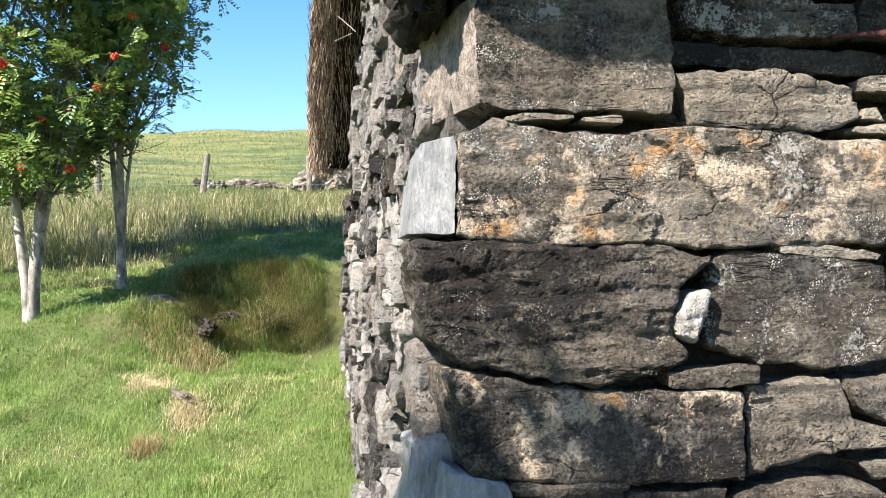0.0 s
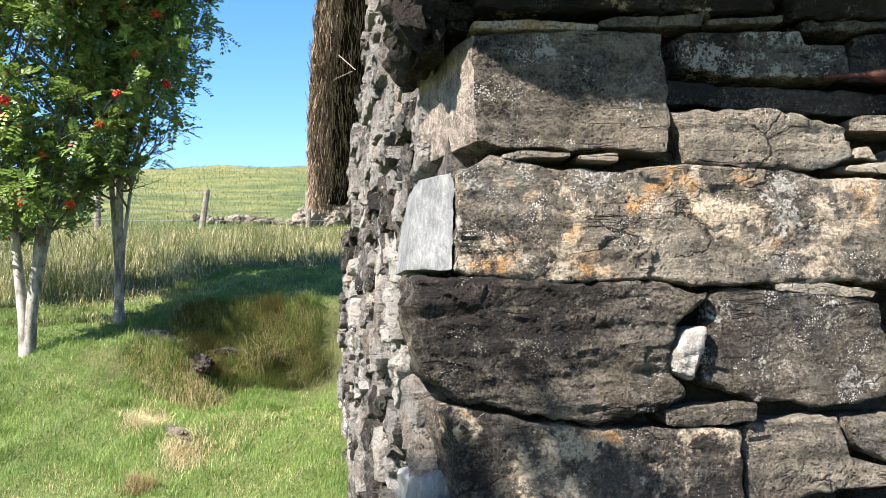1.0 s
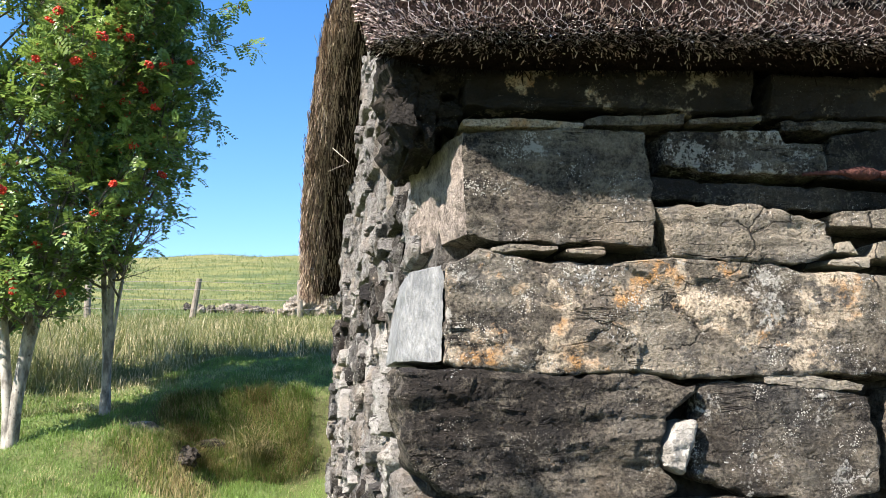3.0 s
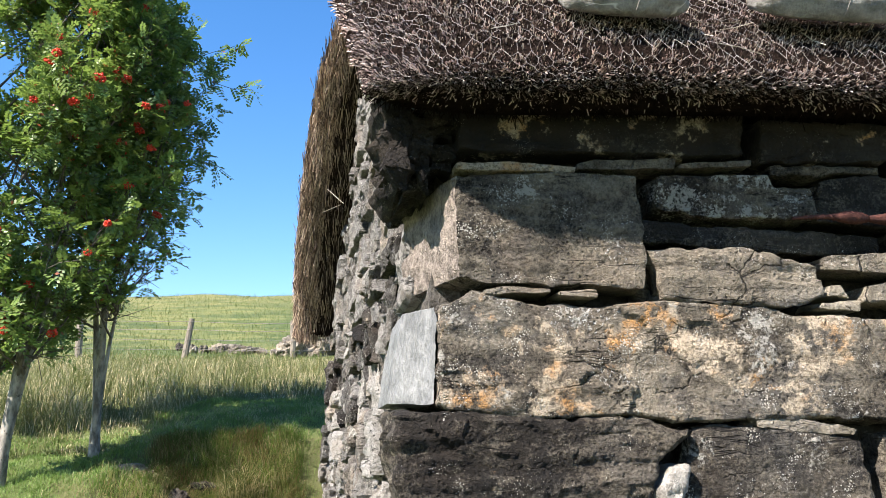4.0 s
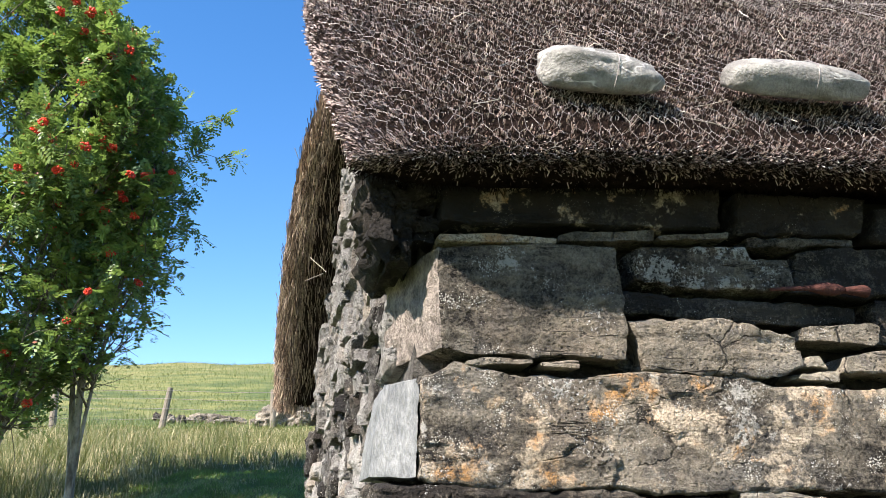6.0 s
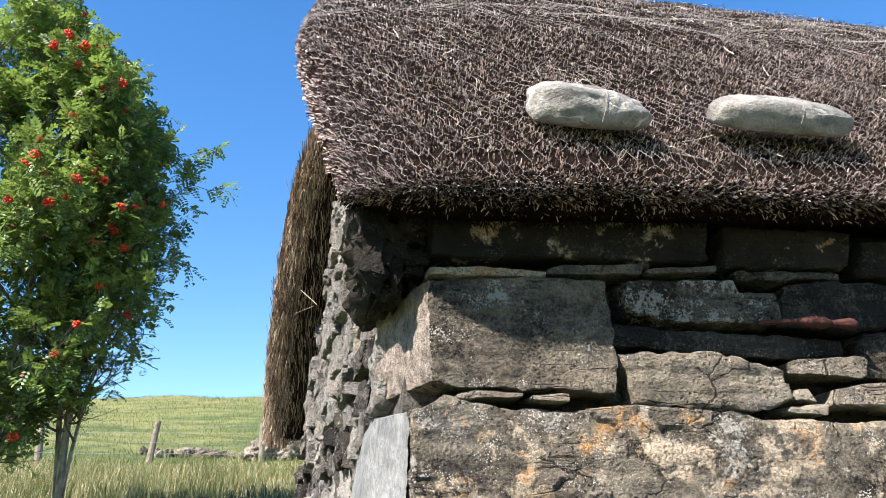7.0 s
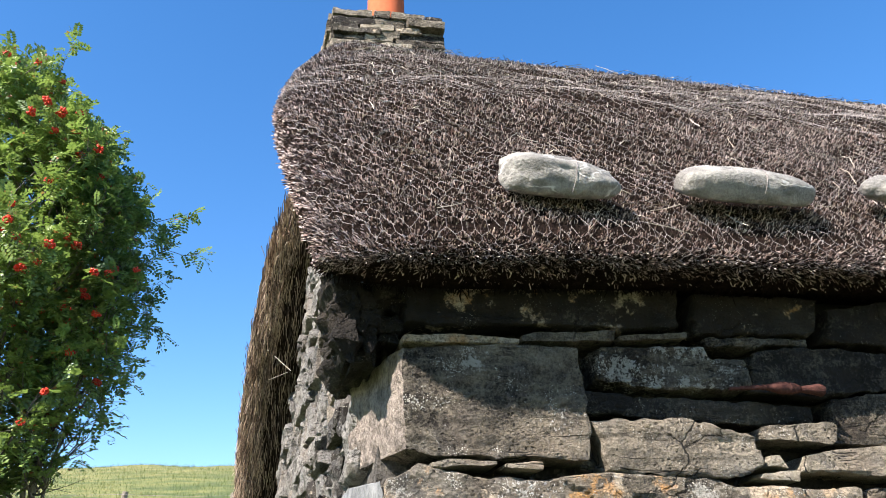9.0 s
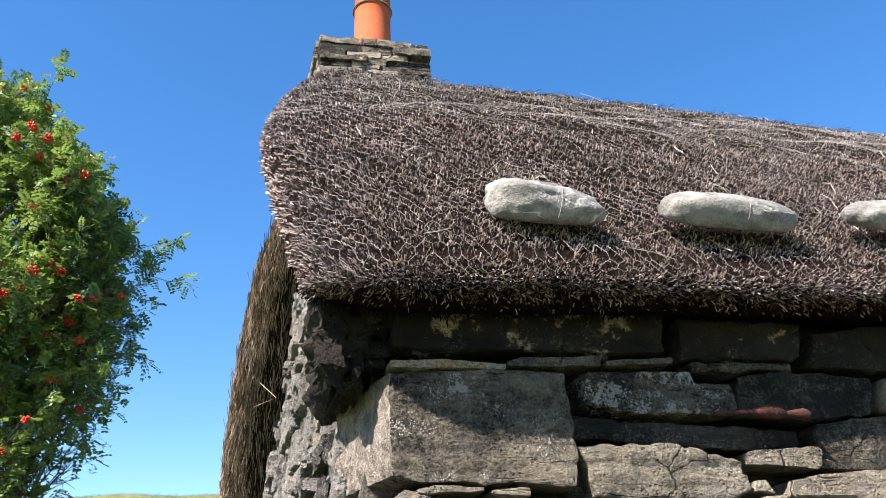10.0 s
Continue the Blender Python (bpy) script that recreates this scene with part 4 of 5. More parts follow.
def verge_stems():
    rng = np.random.default_rng(4)
    n = 20000
    s = RIDGE + 0.1 + (TOTAL + HALF * 1.3 - RIDGE - 0.1) * rng.random(n) ** 0.8
    psi = rng.uniform(-1.5, 1.5, n)
    e = HALF * (1 - np.cos(psi))
    e = np.where(rng.random(n) < 0.3, rng.uniform(0, 0.42, n), e)
    low = psi < 0
    a, out_a, up = roof_point(e, s)
    b, out_b, _ = roof_point(e, np.minimum(s, TOTAL), under=True)
    p = np.where(low[:, None], b, a)
    out = np.where(low[:, None], out_b, out_a)
    way = unit(up + out * rng.uniform(-0.02, 0.22, (n, 1)) + rng.normal(0, 0.13, (n, 3)))
    ln = rng.uniform(0.08, 0.26, (n, 1))
    p = p - way * ln * 0.6 - out * 0.006
    c = p + way * ln + out * rng.uniform(-0.004, 0.02, (n, 1))
    v, q = tubes(np.stack([p, (p + c) / 2 + out * 0.004, c], 1), np.stack([np.full(n, 0.0022), np.full(n, 0.002), np.full(n, 0.001)], 1))
    roof_child("verge_stems", v, q, VERGE, "long brown stems combed down the gable verge", "stuff")
    # two pale stalks that stick out and the wire across the verge
    v, q = tubes(np.stack([np.array([[-0.2, 3.66, 2.89], [-0.08, 3.6, 2.93]]), np.array([[-0.06, 3.6, 2.94], [-0.17, 3.64, 3.05]])], 0), np.full((2, 2), 0.0022), 5)
    roof_child("stalk", v, q, STRAW, "pale stalks sticking out of the verge")
    arc = np.linspace(-1.4, 1.5, 16)
    for s0 in (TOTAL - 0.22,):
        e = HALF * (1 - np.cos(arc))
        a = roof_point(e, np.full(16, s0), 0.012)[0]
        b = roof_point(e, np.full(16, s0), 0.012, under=True)[0]
        v, q = tubes(np.where((arc < 0)[:, None], b, a)[None], np.full((1, 16), 0.003), 4)
        roof_child("tie_wire", v, q, WIRE, "tie wire round the verge")


def netting():
    rng = np.random.default_rng(6)
    w, h = 0.033, 0.03
    segs = []
    cols, rows_ = int(3.8 / w), int((RIDGE - 0.9) / h)
    for c in range(cols):
        for r in range(rows_):
            x, y = (c + 0.5 * (r % 2)) * w, r * h - 0.16
            low = (x, y - h * 0.17)
            top = (x, y + h * 0.30)
            segs += [(low, top), (top, (x + w / 2, y + h * 0.83)), (top, (x - w / 2, y + h * 0.83))]
    segs = np.array(segs)
    def warp(q):
        e = q[:, 0] + 0.008 * np.sin(q[:, 0] * 31 + q[:, 1] * 17) + 0.005 * np.sin(q[:, 1] * 57 + q[:, 0] * 23) + 0.02 * np.sin(q[:, 1] * 3.1)
        s = q[:, 1] + 0.007 * np.sin(q[:, 0] * 27 - q[:, 1] * 19) + 0.005 * np.sin(q[:, 0] * 61)
        lift = np.interp(q[:, 1], (0.7, 1.9), (0.013, 0.001)) + 0.006 * np.sin(q[:, 0] * 13 + 3 * np.sin(q[:, 1] * 9))
        return roof_point(np.clip(e + 0.02, 0.003, None), s, lift)[0]
    a, b = warp(segs[:, 0]), warp(segs[:, 1])
    v, q = tubes(np.stack([a, b], 1), np.repeat(np.interp(segs[:, 0, 1], (0.5, 2.3), (0.0006, 0.0003))[:, None], 2, 1))
    roof_child("wire_netting", v, q, NET, "hexagonal galvanised wire netting", "stuff")


thatch_bed()
thatch_stems()
verge_stems()
netting()


def weight_stone(x, y, z, half, label, seed, tilt=0.0, power=0.72, taper=0.0, uneven=1.0):
    """A long sea-worn stone tied on the netting."""
    bm = bmesh.new()
    bmesh.ops.create_icosphere(bm, subdivisions=5, radius=1)
    for v in bm.verts:
        d = v.co.normalized()
        sup = Vector([math.copysign(abs(c) ** power, c) for c in d])
        off = (noise.noise(d * 1.4 + Vector((seed, 0, 0))) * 0.08 + noise.noise(d * 2.6 + Vector((0, seed, 0))) * 0.06) * uneven
        q = sup * (1 + off)
        q *= 0.94
        v.co = Vector((q.x * half[0], q.y * half[1], q.z * half[2] * (1 - taper * (q.x + 0.3 * q.x * q.x))))
        # a flat bed below
        if v.co.z < -0.55 * half[2]:
            v.co.z = -0.55 * half[2] + (v.co.z + 0.55 * half[2]) * 0.35
        v.co += d * ((noise.noise(v.co * 12 + Vector((seed, 4, 1))) * 0.007 * uneven + abs(noise.noise(v.co * 28 + Vector((seed, 1, 2)))) * 0.005 * uneven + noise.noise(v.co * 70) * 0.0015))
    me = bpy.data.meshes.new("stone_body")
    bm.to_mesh(me)
    me.polygons.foreach_set("use_smooth", np.full(len(me.polygons), True))
    me.materials.append(PEBBLE)
    thing = base("weight_stone", (x, y, z), label, "stone", "thatch weight stones")
    thing.rotation_euler = (radians(38), radians(tilt), 0)
    child("stone_body", me, thing)
    a = np.linspace(0, 2 * np.pi, 25)
    k = 0.12 * half[0]
    ring = np.stack([k + 0.008 * np.sin(a), np.cos(a) * half[1] * 1.06, np.sin(a) * half[2] * 1.12], 1)
    for p in ring:
        best = min((v.co for v in me.vertices if abs(v.co.x - p[0]) < 0.012), key=lambda c: -(c.y * p[1] + c.z * p[2]) / math.hypot(p[1], p[2]))
        f = (best.y * p[1] + best.z * p[2]) / (p[1] ** 2 + p[2] ** 2)
        p[1:] *= f * 1.015
    v, q = tubes(ring[None], np.full((1, 25), 0.0011), 4)
    child("tie_wire", mesh_of("tie_wire", v, q, material=WIRE), thing, "thin tie wire round the stone")
    return thing


weight_stone(0.488, -0.16, 2.409, (0.172, 0.068, 0.062), "flattish pale grey sea stone with white veins, tied to the netting", 3, 3.0, 0.86, 0.3)
weight_stone(1.012, -0.16, 2.425, (0.207, 0.062, 0.054), "long rounded pale grey sea stone with banding, tied to the netting", 8, 1.5, 0.68, 0.06, 0.35)
weight_stone(1.56, -0.16, 2.447, (0.195, 0.062, 0.054), "pale grey sea stone pointed at one end, tied to the netting", 5, 3.0, 0.86, -0.3)


def iron_pin():
    """A ridged spike that swells into a socket with an open, flared mouth."""
    prof = [(0.0, 0.004), (0.07, 0.006), (0.1, 0.0065), (0.118, 0.011), (0.145, 0.0165), (0.175, 0.0165), (0.195, 0.0115), (0.203, 0.0095)]
    xs = np.linspace(0, 0.203, 56)
    r = np.interp(xs, *np.array(prof).T) * (1 + np.where(xs < 0.11, 0.16, 0.04) * np.sin(xs * 420))
    path = np.stack([xs, -0.004 * np.sin(xs * 20), 0.006 * np.sin(xs * 11)], 1)
    thing = base("iron_pin", (0.93, -0.052, 1.902), "rusty forged iron pin wedged in a wall joint", "iron pin")
    v, q = tubes(path[None], r[None], 14)
    child("shank", mesh_of("shank", v, q, material=IRON, smooth=True), thing)
    # socket: a shell with walls, cut lower on top
    rows = []
    for f, rad in ((0.0, 0.009), (0.3, 0.0125), (0.75, 0.0165), (0.95, 0.019), (1.0, 0.0185), (0.97, 0.0145), (0.5, 0.0115), (0.1, 0.004)):
        ring = []
        for k in range(20):
            t = k * math.pi / 10
            up = math.cos(t)
            ring.append((0.2 + 0.062 * f * (1 - 0.22 * max(0.0, up) * f), -0.003 + rad * math.sin(t), 0.004 + rad * up * (0.72 if up > 0 else 1.0)))
        rows.append(ring)
    v = np.array(rows)
    n, k = v.shape[:2]
    i, j = np.meshgrid(np.arange(n - 1), np.arange(k), indexing="ij")
    q = np.stack([i * k + j, i * k + (j + 1) % k, (i + 1) * k + (j + 1) % k, (i + 1) * k + j], -1).reshape(-1, 4)
    child("socket", mesh_of("socket", v.reshape(-1, 3), q, material=IRON, smooth=True, crisp=40.0), thing, "flared open rusty socket")


iron_pin()


# ---- chimney ----
def chimney():
    rng = random.Random(21)
    x0, x1, y0, y1, top = 0.035, 0.685, 1.9, 2.52, 4.6
    thing = base("chimney", (0.36, 2.2, 4.0), "squat chimney of flat grey stones with a terracotta pot", "chimney")
    shift = np.array([0.36, 2.2, 4.0])
    c = [(x0 + 0.03, y0 + 0.03, 3.6), (x1 - 0.03, y0 + 0.03, 3.6), (x1 - 0.03, y1 - 0.03, 3.6), (x0 + 0.03, y1 - 0.03, 3.6)]
    c += [(x, y, top - 0.015) for x, y, _ in c]
    q = [(3, 2, 1, 0), (4, 5, 6, 7), (0, 1, 5, 4), (1, 2, 6, 5), (2, 3, 7, 6), (3, 0, 4, 7)]
    child("core", mesh_of("core", np.array(c) - shift, q, material=LIME), thing, "lime-pointed core")
    rows = ((4.552, 4.602), (4.497, 4.547), (4.462, 4.492), (4.418, 4.457), (4.375, 4.413), (4.315, 4.37), (4.255, 4.308), (4.18, 4.248), (4.08, 4.17), (3.98, 4.07))
    splits = ((0.36, 0.52, 0.83), (0.38, 0.66), (0.24, 0.55, 0.78), (0.42, 0.6), (0.28, 0.55), (0.42, 0.7), (0.3, 0.64), (0.45,), (0.35, 0.7), (0.5,))
    for (z0, z1), cut in zip(rows, splits):
        for face in range(4):
            edges = [0, *cut, 1] if face in (0, 2) else [0, 0.5 + rng.uniform(-0.1, 0.1), 1]
            for a, b in zip(edges, edges[1:]):
                COUNT[0] += 1
                span = (x1 - x0) if face in (0, 2) else (y1 - y0 - 0.12)
                a2, b2 = a * span + 0.004, b * span - 0.004
                j = [rng.uniform(-0.006, 0.006) for _ in range(4)]
                pts, quads = rock([(a2, z1 + j[0]), (b2, z1 + j[1])], [(a2, z0 + j[2]), (b2, z0 + j[3])], rng.uniform(-0.012, 0.03), 0.1, 0.012, 0.004, 1.2, seed=COUNT[0] % 89)
                if face == 0:
                    w = np.stack([x0 + pts[:, 0], y0 + pts[:, 1], pts[:, 2]], 1)
                elif face == 1:
                    w = np.stack([x0 + pts[:, 1], y0 + 0.06 + pts[:, 0], pts[:, 2]], 1)
                elif face == 2:
                    w = np.stack([x0 + pts[:, 0], y1 - pts[:, 1], pts[:, 2]], 1)
                else:
                    w = np.stack([x1 - pts[:, 1], y0 + 0.06 + pts[:, 0], pts[:, 2]], 1)
                bright = rng.choice((0.12, 0.3, 0.5, 0.62, 0.95))
                lay(thing, w - shift, quads if face in (0, 3) else quads[:, ::-1], (rng.choice((0, 0.3, 0.5)), bright, rng.uniform(0.4, 0.8), 0.15))
    # pot: a tapering clay pipe with a rolled rim, open at the top
    prof = [(0.125, 4.58), (0.12, 4.6), (0.116, 4.63), (0.114, 4.75), (0.113, 4.95), (0.113, 5.2), (0.128, 5.21), (0.133, 5.24), (0.128, 5.27), (0.1, 5.275), (0.096, 5.24), (0.096, 4.7)]
    ang = np.linspace(0, 2 * np.pi, 41)[:-1]
    v = np.array([[(0.385 + r * math.cos(t), 2.2 + r * math.sin(t), z) for t in ang] for r, z in prof])
    n, k = v.shape[:2]
    i, j = np.meshgrid(np.arange(n - 1), np.arange(k), indexing="ij")
    q = np.stack([i * k + j, i * k + (j + 1) % k, (i + 1) * k + (j + 1) % k, (i + 1) * k + j], -1).reshape(-1, 4)
    pot = child("chimney_pot", mesh_of("chimney_pot", v.reshape(-1, 3) - shift, q, material=POT, smooth=True), thing, "orange-red terracotta pot")
    a = np.linspace(0, 2 * np.pi, 33)
    v, q = tubes(np.stack([0.385 + 0.121 * np.cos(a), 2.2 + 0.121 * np.sin(a), 5.06 + 0 * a], 1)[None] - shift, np.full((1, 33), 0.006), 6)
    child("strap", mesh_of("strap", v, q, material=WIRE), pot, "thin wire strap round the pot")


chimney()


# ---- rowan trees ----
def leaf_set(rng, tips, ways, per):
    """Pinnate leaves in sprays round the given twig ends: corners, quads."""
    n = len(tips) * per
    root = np.repeat(tips, per, 0) + rng.normal(0, 0.03, (n, 3))
    d = unit(np.repeat(ways, per, 0) * 0.5 + rng.normal(0, 0.6, (n, 3)) + np.array([0, 0, -0.12]))
    sidev = unit(np.cross(d, np.array([0, 0, 1.0]) + rng.normal(0, 0.35, (n, 3))))
    nor = np.cross(sidev, d)
    ln = rng.uniform(0.095, 0.165, (n, 1))
    k = 11
    f = np.concatenate([np.repeat(np.linspace(0.22, 0.92, 5), 2), [0.9]])
    sg = np.array([1, -1] * 5 + [0.0])
    droop = -0.22 * ln[:, :, None] * (f**2)[None, :, None] * np.array([0, 0, 1.0])
    c = root[:, None] + d[:, None] * (ln * f)[:, :, None] + droop
    lw = unit(sidev[:, None] * sg[None, :, None] + d[:, None] * (0.45 + (sg == 0)[None, :, None] * 1.0) + nor[:, None] * rng.normal(-0.05, 0.2, (n, k, 1)))
    ll = (0.31 * ln * (1 - 0.35 * np.abs(f - 0.5)))[:, :, None]
    wide = unit(np.cross(lw, nor[:, None])) * ll * 0.31
    fold = nor[:, None] * ll * 0.05
    v = np.stack([c, c + lw * ll * 0.5 + wide + fold, c + lw * ll, c + lw * ll * 0.5 - wide + fold], 2).reshape(-1, 3)
    q = np.arange(n * k)[:, None] * 4 + np.array([0, 1, 2, 3])
    return v, q


def rowan(place, stems, crown, label, seed, limbs=34, sprays=9, clusters=16, bend=1.2, bare=0.35):
    """stems: (lean x, lean y, height, radius); crown: (z, centre x, centre y, radius) rows, from below to the top, from the tree's base."""
    rng = np.random.default_rng(seed)
    thing = base("rowan_tree", place, label, "tree", "rowan trees")
    cr = np.array(crown, float)

    def inside(z, ang, share):
        x, y, r = (np.interp(z, cr[:, 0], cr[:, i]) for i in (1, 2, 3))
        r = r * (1 + 0.28 * np.sin(ang * 3 + z * 2.6 + seed) + 0.16 * np.sin(ang * 7 - z * 5))
        return np.stack([x + r * share * np.cos(ang), y + r * share * np.sin(ang), z], -1)

    paths, tip, tip_way = [], [], []
    for lx, ly, hi, rad in stems:
        f = np.linspace(0, 1, 14)
        w = rng.normal(0, 0.025, (14, 2)).cumsum(0) * 0.5
        p = np.stack([lx * f**bend + w[:, 0] * f, ly * f**bend + w[:, 1] * f, hi * f - 0.05], 1)
        r = rad * (1 - 0.86 * f) * (1 + 0.35 * np.exp(-f * 22))
        v, q = tubes(p[None], r[None], 12)
        child("stem", mesh_of("stem", v, q, material=BARK, smooth=True), thing, "pale grey-barked stem")
        paths.append(p)
    lim_p, lim_r, tw_p = [], [], []
    zlow, zhigh = cr[0, 0], cr[-1, 0]
    for i in range(limbs):
        p = paths[i % len(paths)]
        z = zlow + (zhigh - zlow) * ((i + rng.random()) / limbs) ** 0.9
        end = inside(z, rng.uniform(0, 2 * np.pi), rng.uniform(0.4, 1.0) * (1.1 if i % 6 == 0 else 1.0))
        zs = max(rng.uniform(0.75, 1.1) * zlow, z - rng.uniform(0.5, 1.3) - 0.25 * np.hypot(*(end[:2] - p[-1, :2])))
        start = np.array([np.interp(min(zs, p[-1, 2] * 0.97), p[:, 2], p[:, j]) for j in range(3)])
        f = np.linspace(0, 1, 8)[:, None]
        ctrl = start * 0.45 + end * 0.55 + np.array([0, 0, -0.12])
        curve = start * (1 - f) ** 2 + 2 * ctrl * f * (1 - f) + end * f**2 + rng.normal(0, 0.012, (8, 3)) * f
        lim_p.append(curve)
        thick = np.interp(start[2], [0, p[-1, 2]], [stems[0][3] * 0.34, 0.008])
        lim_r.append(np.linspace(max(thick, 0.008), 0.003, 8))
        for _ in range(sprays):
            g = rng.uniform(0.3, 1.0)
            a = np.array([np.interp(g, f[:, 0], curve[:, j]) for j in range(3)])
            way = unit(unit(end - start) * 0.6 + rng.normal(0, 0.6, 3) + np.array([0, 0, 0.25]))
            b = a + way * rng.uniform(0.1, 0.38)
            tw_p.append(np.stack([a, (a + b) / 2 + rng.normal(0, 0.012, 3), b]))
            for h in (0.55, 0.8, 1.0):
                c = a + (b - a) * h
                if c[2] > zlow - 0.05 and rng.random() < bare + (1 - bare) * min(1.0, (c[2] - zlow) / 1.4):
                    tip.append(c)
                    tip_way.append(way)
    for lp, lr in zip(lim_p, lim_r):
        v, q = tubes(lp[None], lr[None], 6)
        child("limb", mesh_of("limb", v, q, material=TWIG, smooth=True), thing)
    v, q = tubes(tw_p, np.tile([0.0035, 0.0025, 0.0014], (len(tw_p), 1)), 4)
    tagged(child("fine_branching", mesh_of("fine_branching", v, q, material=TWIG, smooth=True), thing, "thin twigs"), kind="stuff")
    tip, tip_way = np.array(tip), np.array(tip_way)
    v, q = leaf_set(rng, tip, tip_way, 5)
    tagged(child("crown", mesh_of("crown", v, q, material=LEAF), thing, "feathery green pinnate leaves"), kind="stuff")
    # drooping scarlet bunches
    bm = bmesh.new()
    for _ in range(34):
        d = Vector(rng.normal(0, 1, 3)).normalized()
        m = Matrix.Translation((d.x * 0.038 * rng.random() ** 0.4, d.y * 0.038 * rng.random() ** 0.4, d.z * 0.022))
        bmesh.ops.create_icosphere(bm, subdivisions=1, radius=float(rng.uniform(0.008, 0.011)), matrix=m)
    me = bpy.data.meshes.new("fruit_head")
    bm.to_mesh(me)
    me.polygons.foreach_set("use_smooth", np.full(len(me.polygons), True))
    me.materials.append(BERRY)
    cx, cy, rr = (np.interp(tip[:, 2], cr[:, 0], cr[:, k]) for k in (1, 2, 3))
    outer = np.argsort(-(0.15 * (tip[:, 0] - cx) - (tip[:, 1] - cy)) / rr + rng.normal(0, 0.3, len(tip)))
    pick = outer[:clusters * 4]
    for i in rng.permutation(pick)[:clusters]:
        ob = child("fruit_head", me, thing)
        ob.location = tip[i] + np.array([0, -0.07, 0.0])
        ob.rotation_euler = rng.uniform(-0.5, 0.5, 3)
        k = float(rng.uniform(0.75, 1.25))
        ob.scale = (k, k, k)
    return thing


rowan((-2.47, 4.75, float(ground_height(-2.47, 4.75)) - 0.02), ((0.45, 0.1, 4.4, 0.045), (-0.62, 0.1, 4.1, 0.042), (0.6, 0.15, 3.4, 0.025)),
      ((0.95, -0.1, 0.1, 0.5), (2.1, 0.05, 0.15, 0.85), (3.2, 0.13, 0.15, 0.9), (4.0, 0.13, 0.15, 0.74), (4.5, 0.12, 0.15, 0.58), (4.85, 0.1, 0.15, 0.34), (5.05, 0.1, 0.15, 0.1)),
      "slender rowan tree full of red berries on the lawn", 31, 70, 10, 50)
rowan((-1.96, 5.33, float(ground_height(-1.96, 5.33)) - 0.02), ((0.22, -0.1, 3.8, 0.038), (-0.3, 0.0, 3.3, 0.03), (0.5, -0.15, 3.0, 0.02)),
      ((1.15, 0.0, -0.1, 0.3), (1.8, 0.02, -0.15, 0.48), (2.6, 0.17, 0.0, 0.74), (3.4, 0.22, 0.1, 0.68), (4.0, 0.1, 0, 0.36), (4.4, 0.05, 0, 0.1)),
      "young twin-stemmed rowan tree with red berries", 47, 52, 9, 44, 1.8, 0.1)


# unseen rowan beside the camera, added to shade the lower front wall
rowan((-2.75, -2.1, -0.1), ((0.0, 0.05, 4.5, 0.05), (0.3, -0.05, 4.2, 0.04), (-0.3, 0.05, 4.1, 0.035)),
      ((1.6, 0, 0, 0.35), (2.6, 0.05, 0, 0.55), (3.8, 0.1, 0, 0.6), (4.4, 0.1, 0, 0.5), (4.7, 0.05, 0, 0.3), (4.8, 0.05, 0, 0.1)),
      "unseen young rowan added to shade the lower front wall", 63, 44, 8, 12)
# out-of-view rowan, added to throw shade across the rough grass
rowan((-4.25, 5.2, float(ground_height(-4.25, 5.2))), ((0.2, 0.1, 5.6, 0.06), (-0.3, 0.1, 5.2, 0.05)),
      ((2.5, 0, 0, 0.4), (3.5, 0.05, 0.1, 0.8), (4.8, 0.1, 0.15, 0.85), (5.6, 0.1, 0.1, 0.6), (6.1, 0.1, 0.1, 0.1)),
      "unseen tall rowan added to shade the rough grass", 71, 46, 9, 20)


# ---- fence, rocks ----
def fence():
    thing = base("fence", (-4.2, 25, 3.85), "old post and wire stock fence on the slope", "fence")
    shift = np.array([-4.2, 25, 3.85])
    posts = []
    for x, y, lean in ((-10.6, 24.4, 0.02), (-7.3, 24.7, -0.02), (-4.2, 25.0, 0.13), (-1.0, 25.3, -0.03), (2.2, 25.6, 0.02), (5.4, 25.9, 0.0)):
        z = float(ground_height(x, y))
        b = bmesh.new()
        bmesh.ops.create_cone(b, cap_ends=True, segments=10, radius1=0.1, radius2=0.09, depth=1.5)
        for v in b.verts:
            v.co += Vector((noise.noise(v.co * 3 + Vector((x, 0, 0))) * 0.03, 0, 0))
        bmesh.ops.bevel(b, geom=[e for e in b.edges if all(abs(v.co.z - 0.75) < 0.01 for v in e.verts)], offset=0.02, segments=2)
        me = bpy.data.meshes.new("post")
        b.to_mesh(me)
        me.materials.append(OLDWOOD)
        ob = child("post", me, thing)
        ob.location = np.array([x, y, z + 0.5]) - shift
        ob.rotation_euler = (0, lean, 0)
        posts.append((x, y - 0.11, z))
    posts = np.array(posts)
    for h in (0.3, 0.6, 0.9, 1.15):
        xs = np.linspace(posts[0, 0], posts[-1, 0], 60)
        p = np.stack([xs, np.interp(xs, posts[:, 0], posts[:, 1]), np.interp(xs, posts[:, 0], posts[:, 2]) + h - 0.03 * np.abs(np.sin((xs - posts[0, 0]) / 3.2 * np.pi))], 1)
        v, q = tubes(p[None] - shift, np.full((1, 60), 0.006), 4)
        child("wire", mesh_of("wire", v, q, material=WIRE), thing, "slack fence wire")


fence()


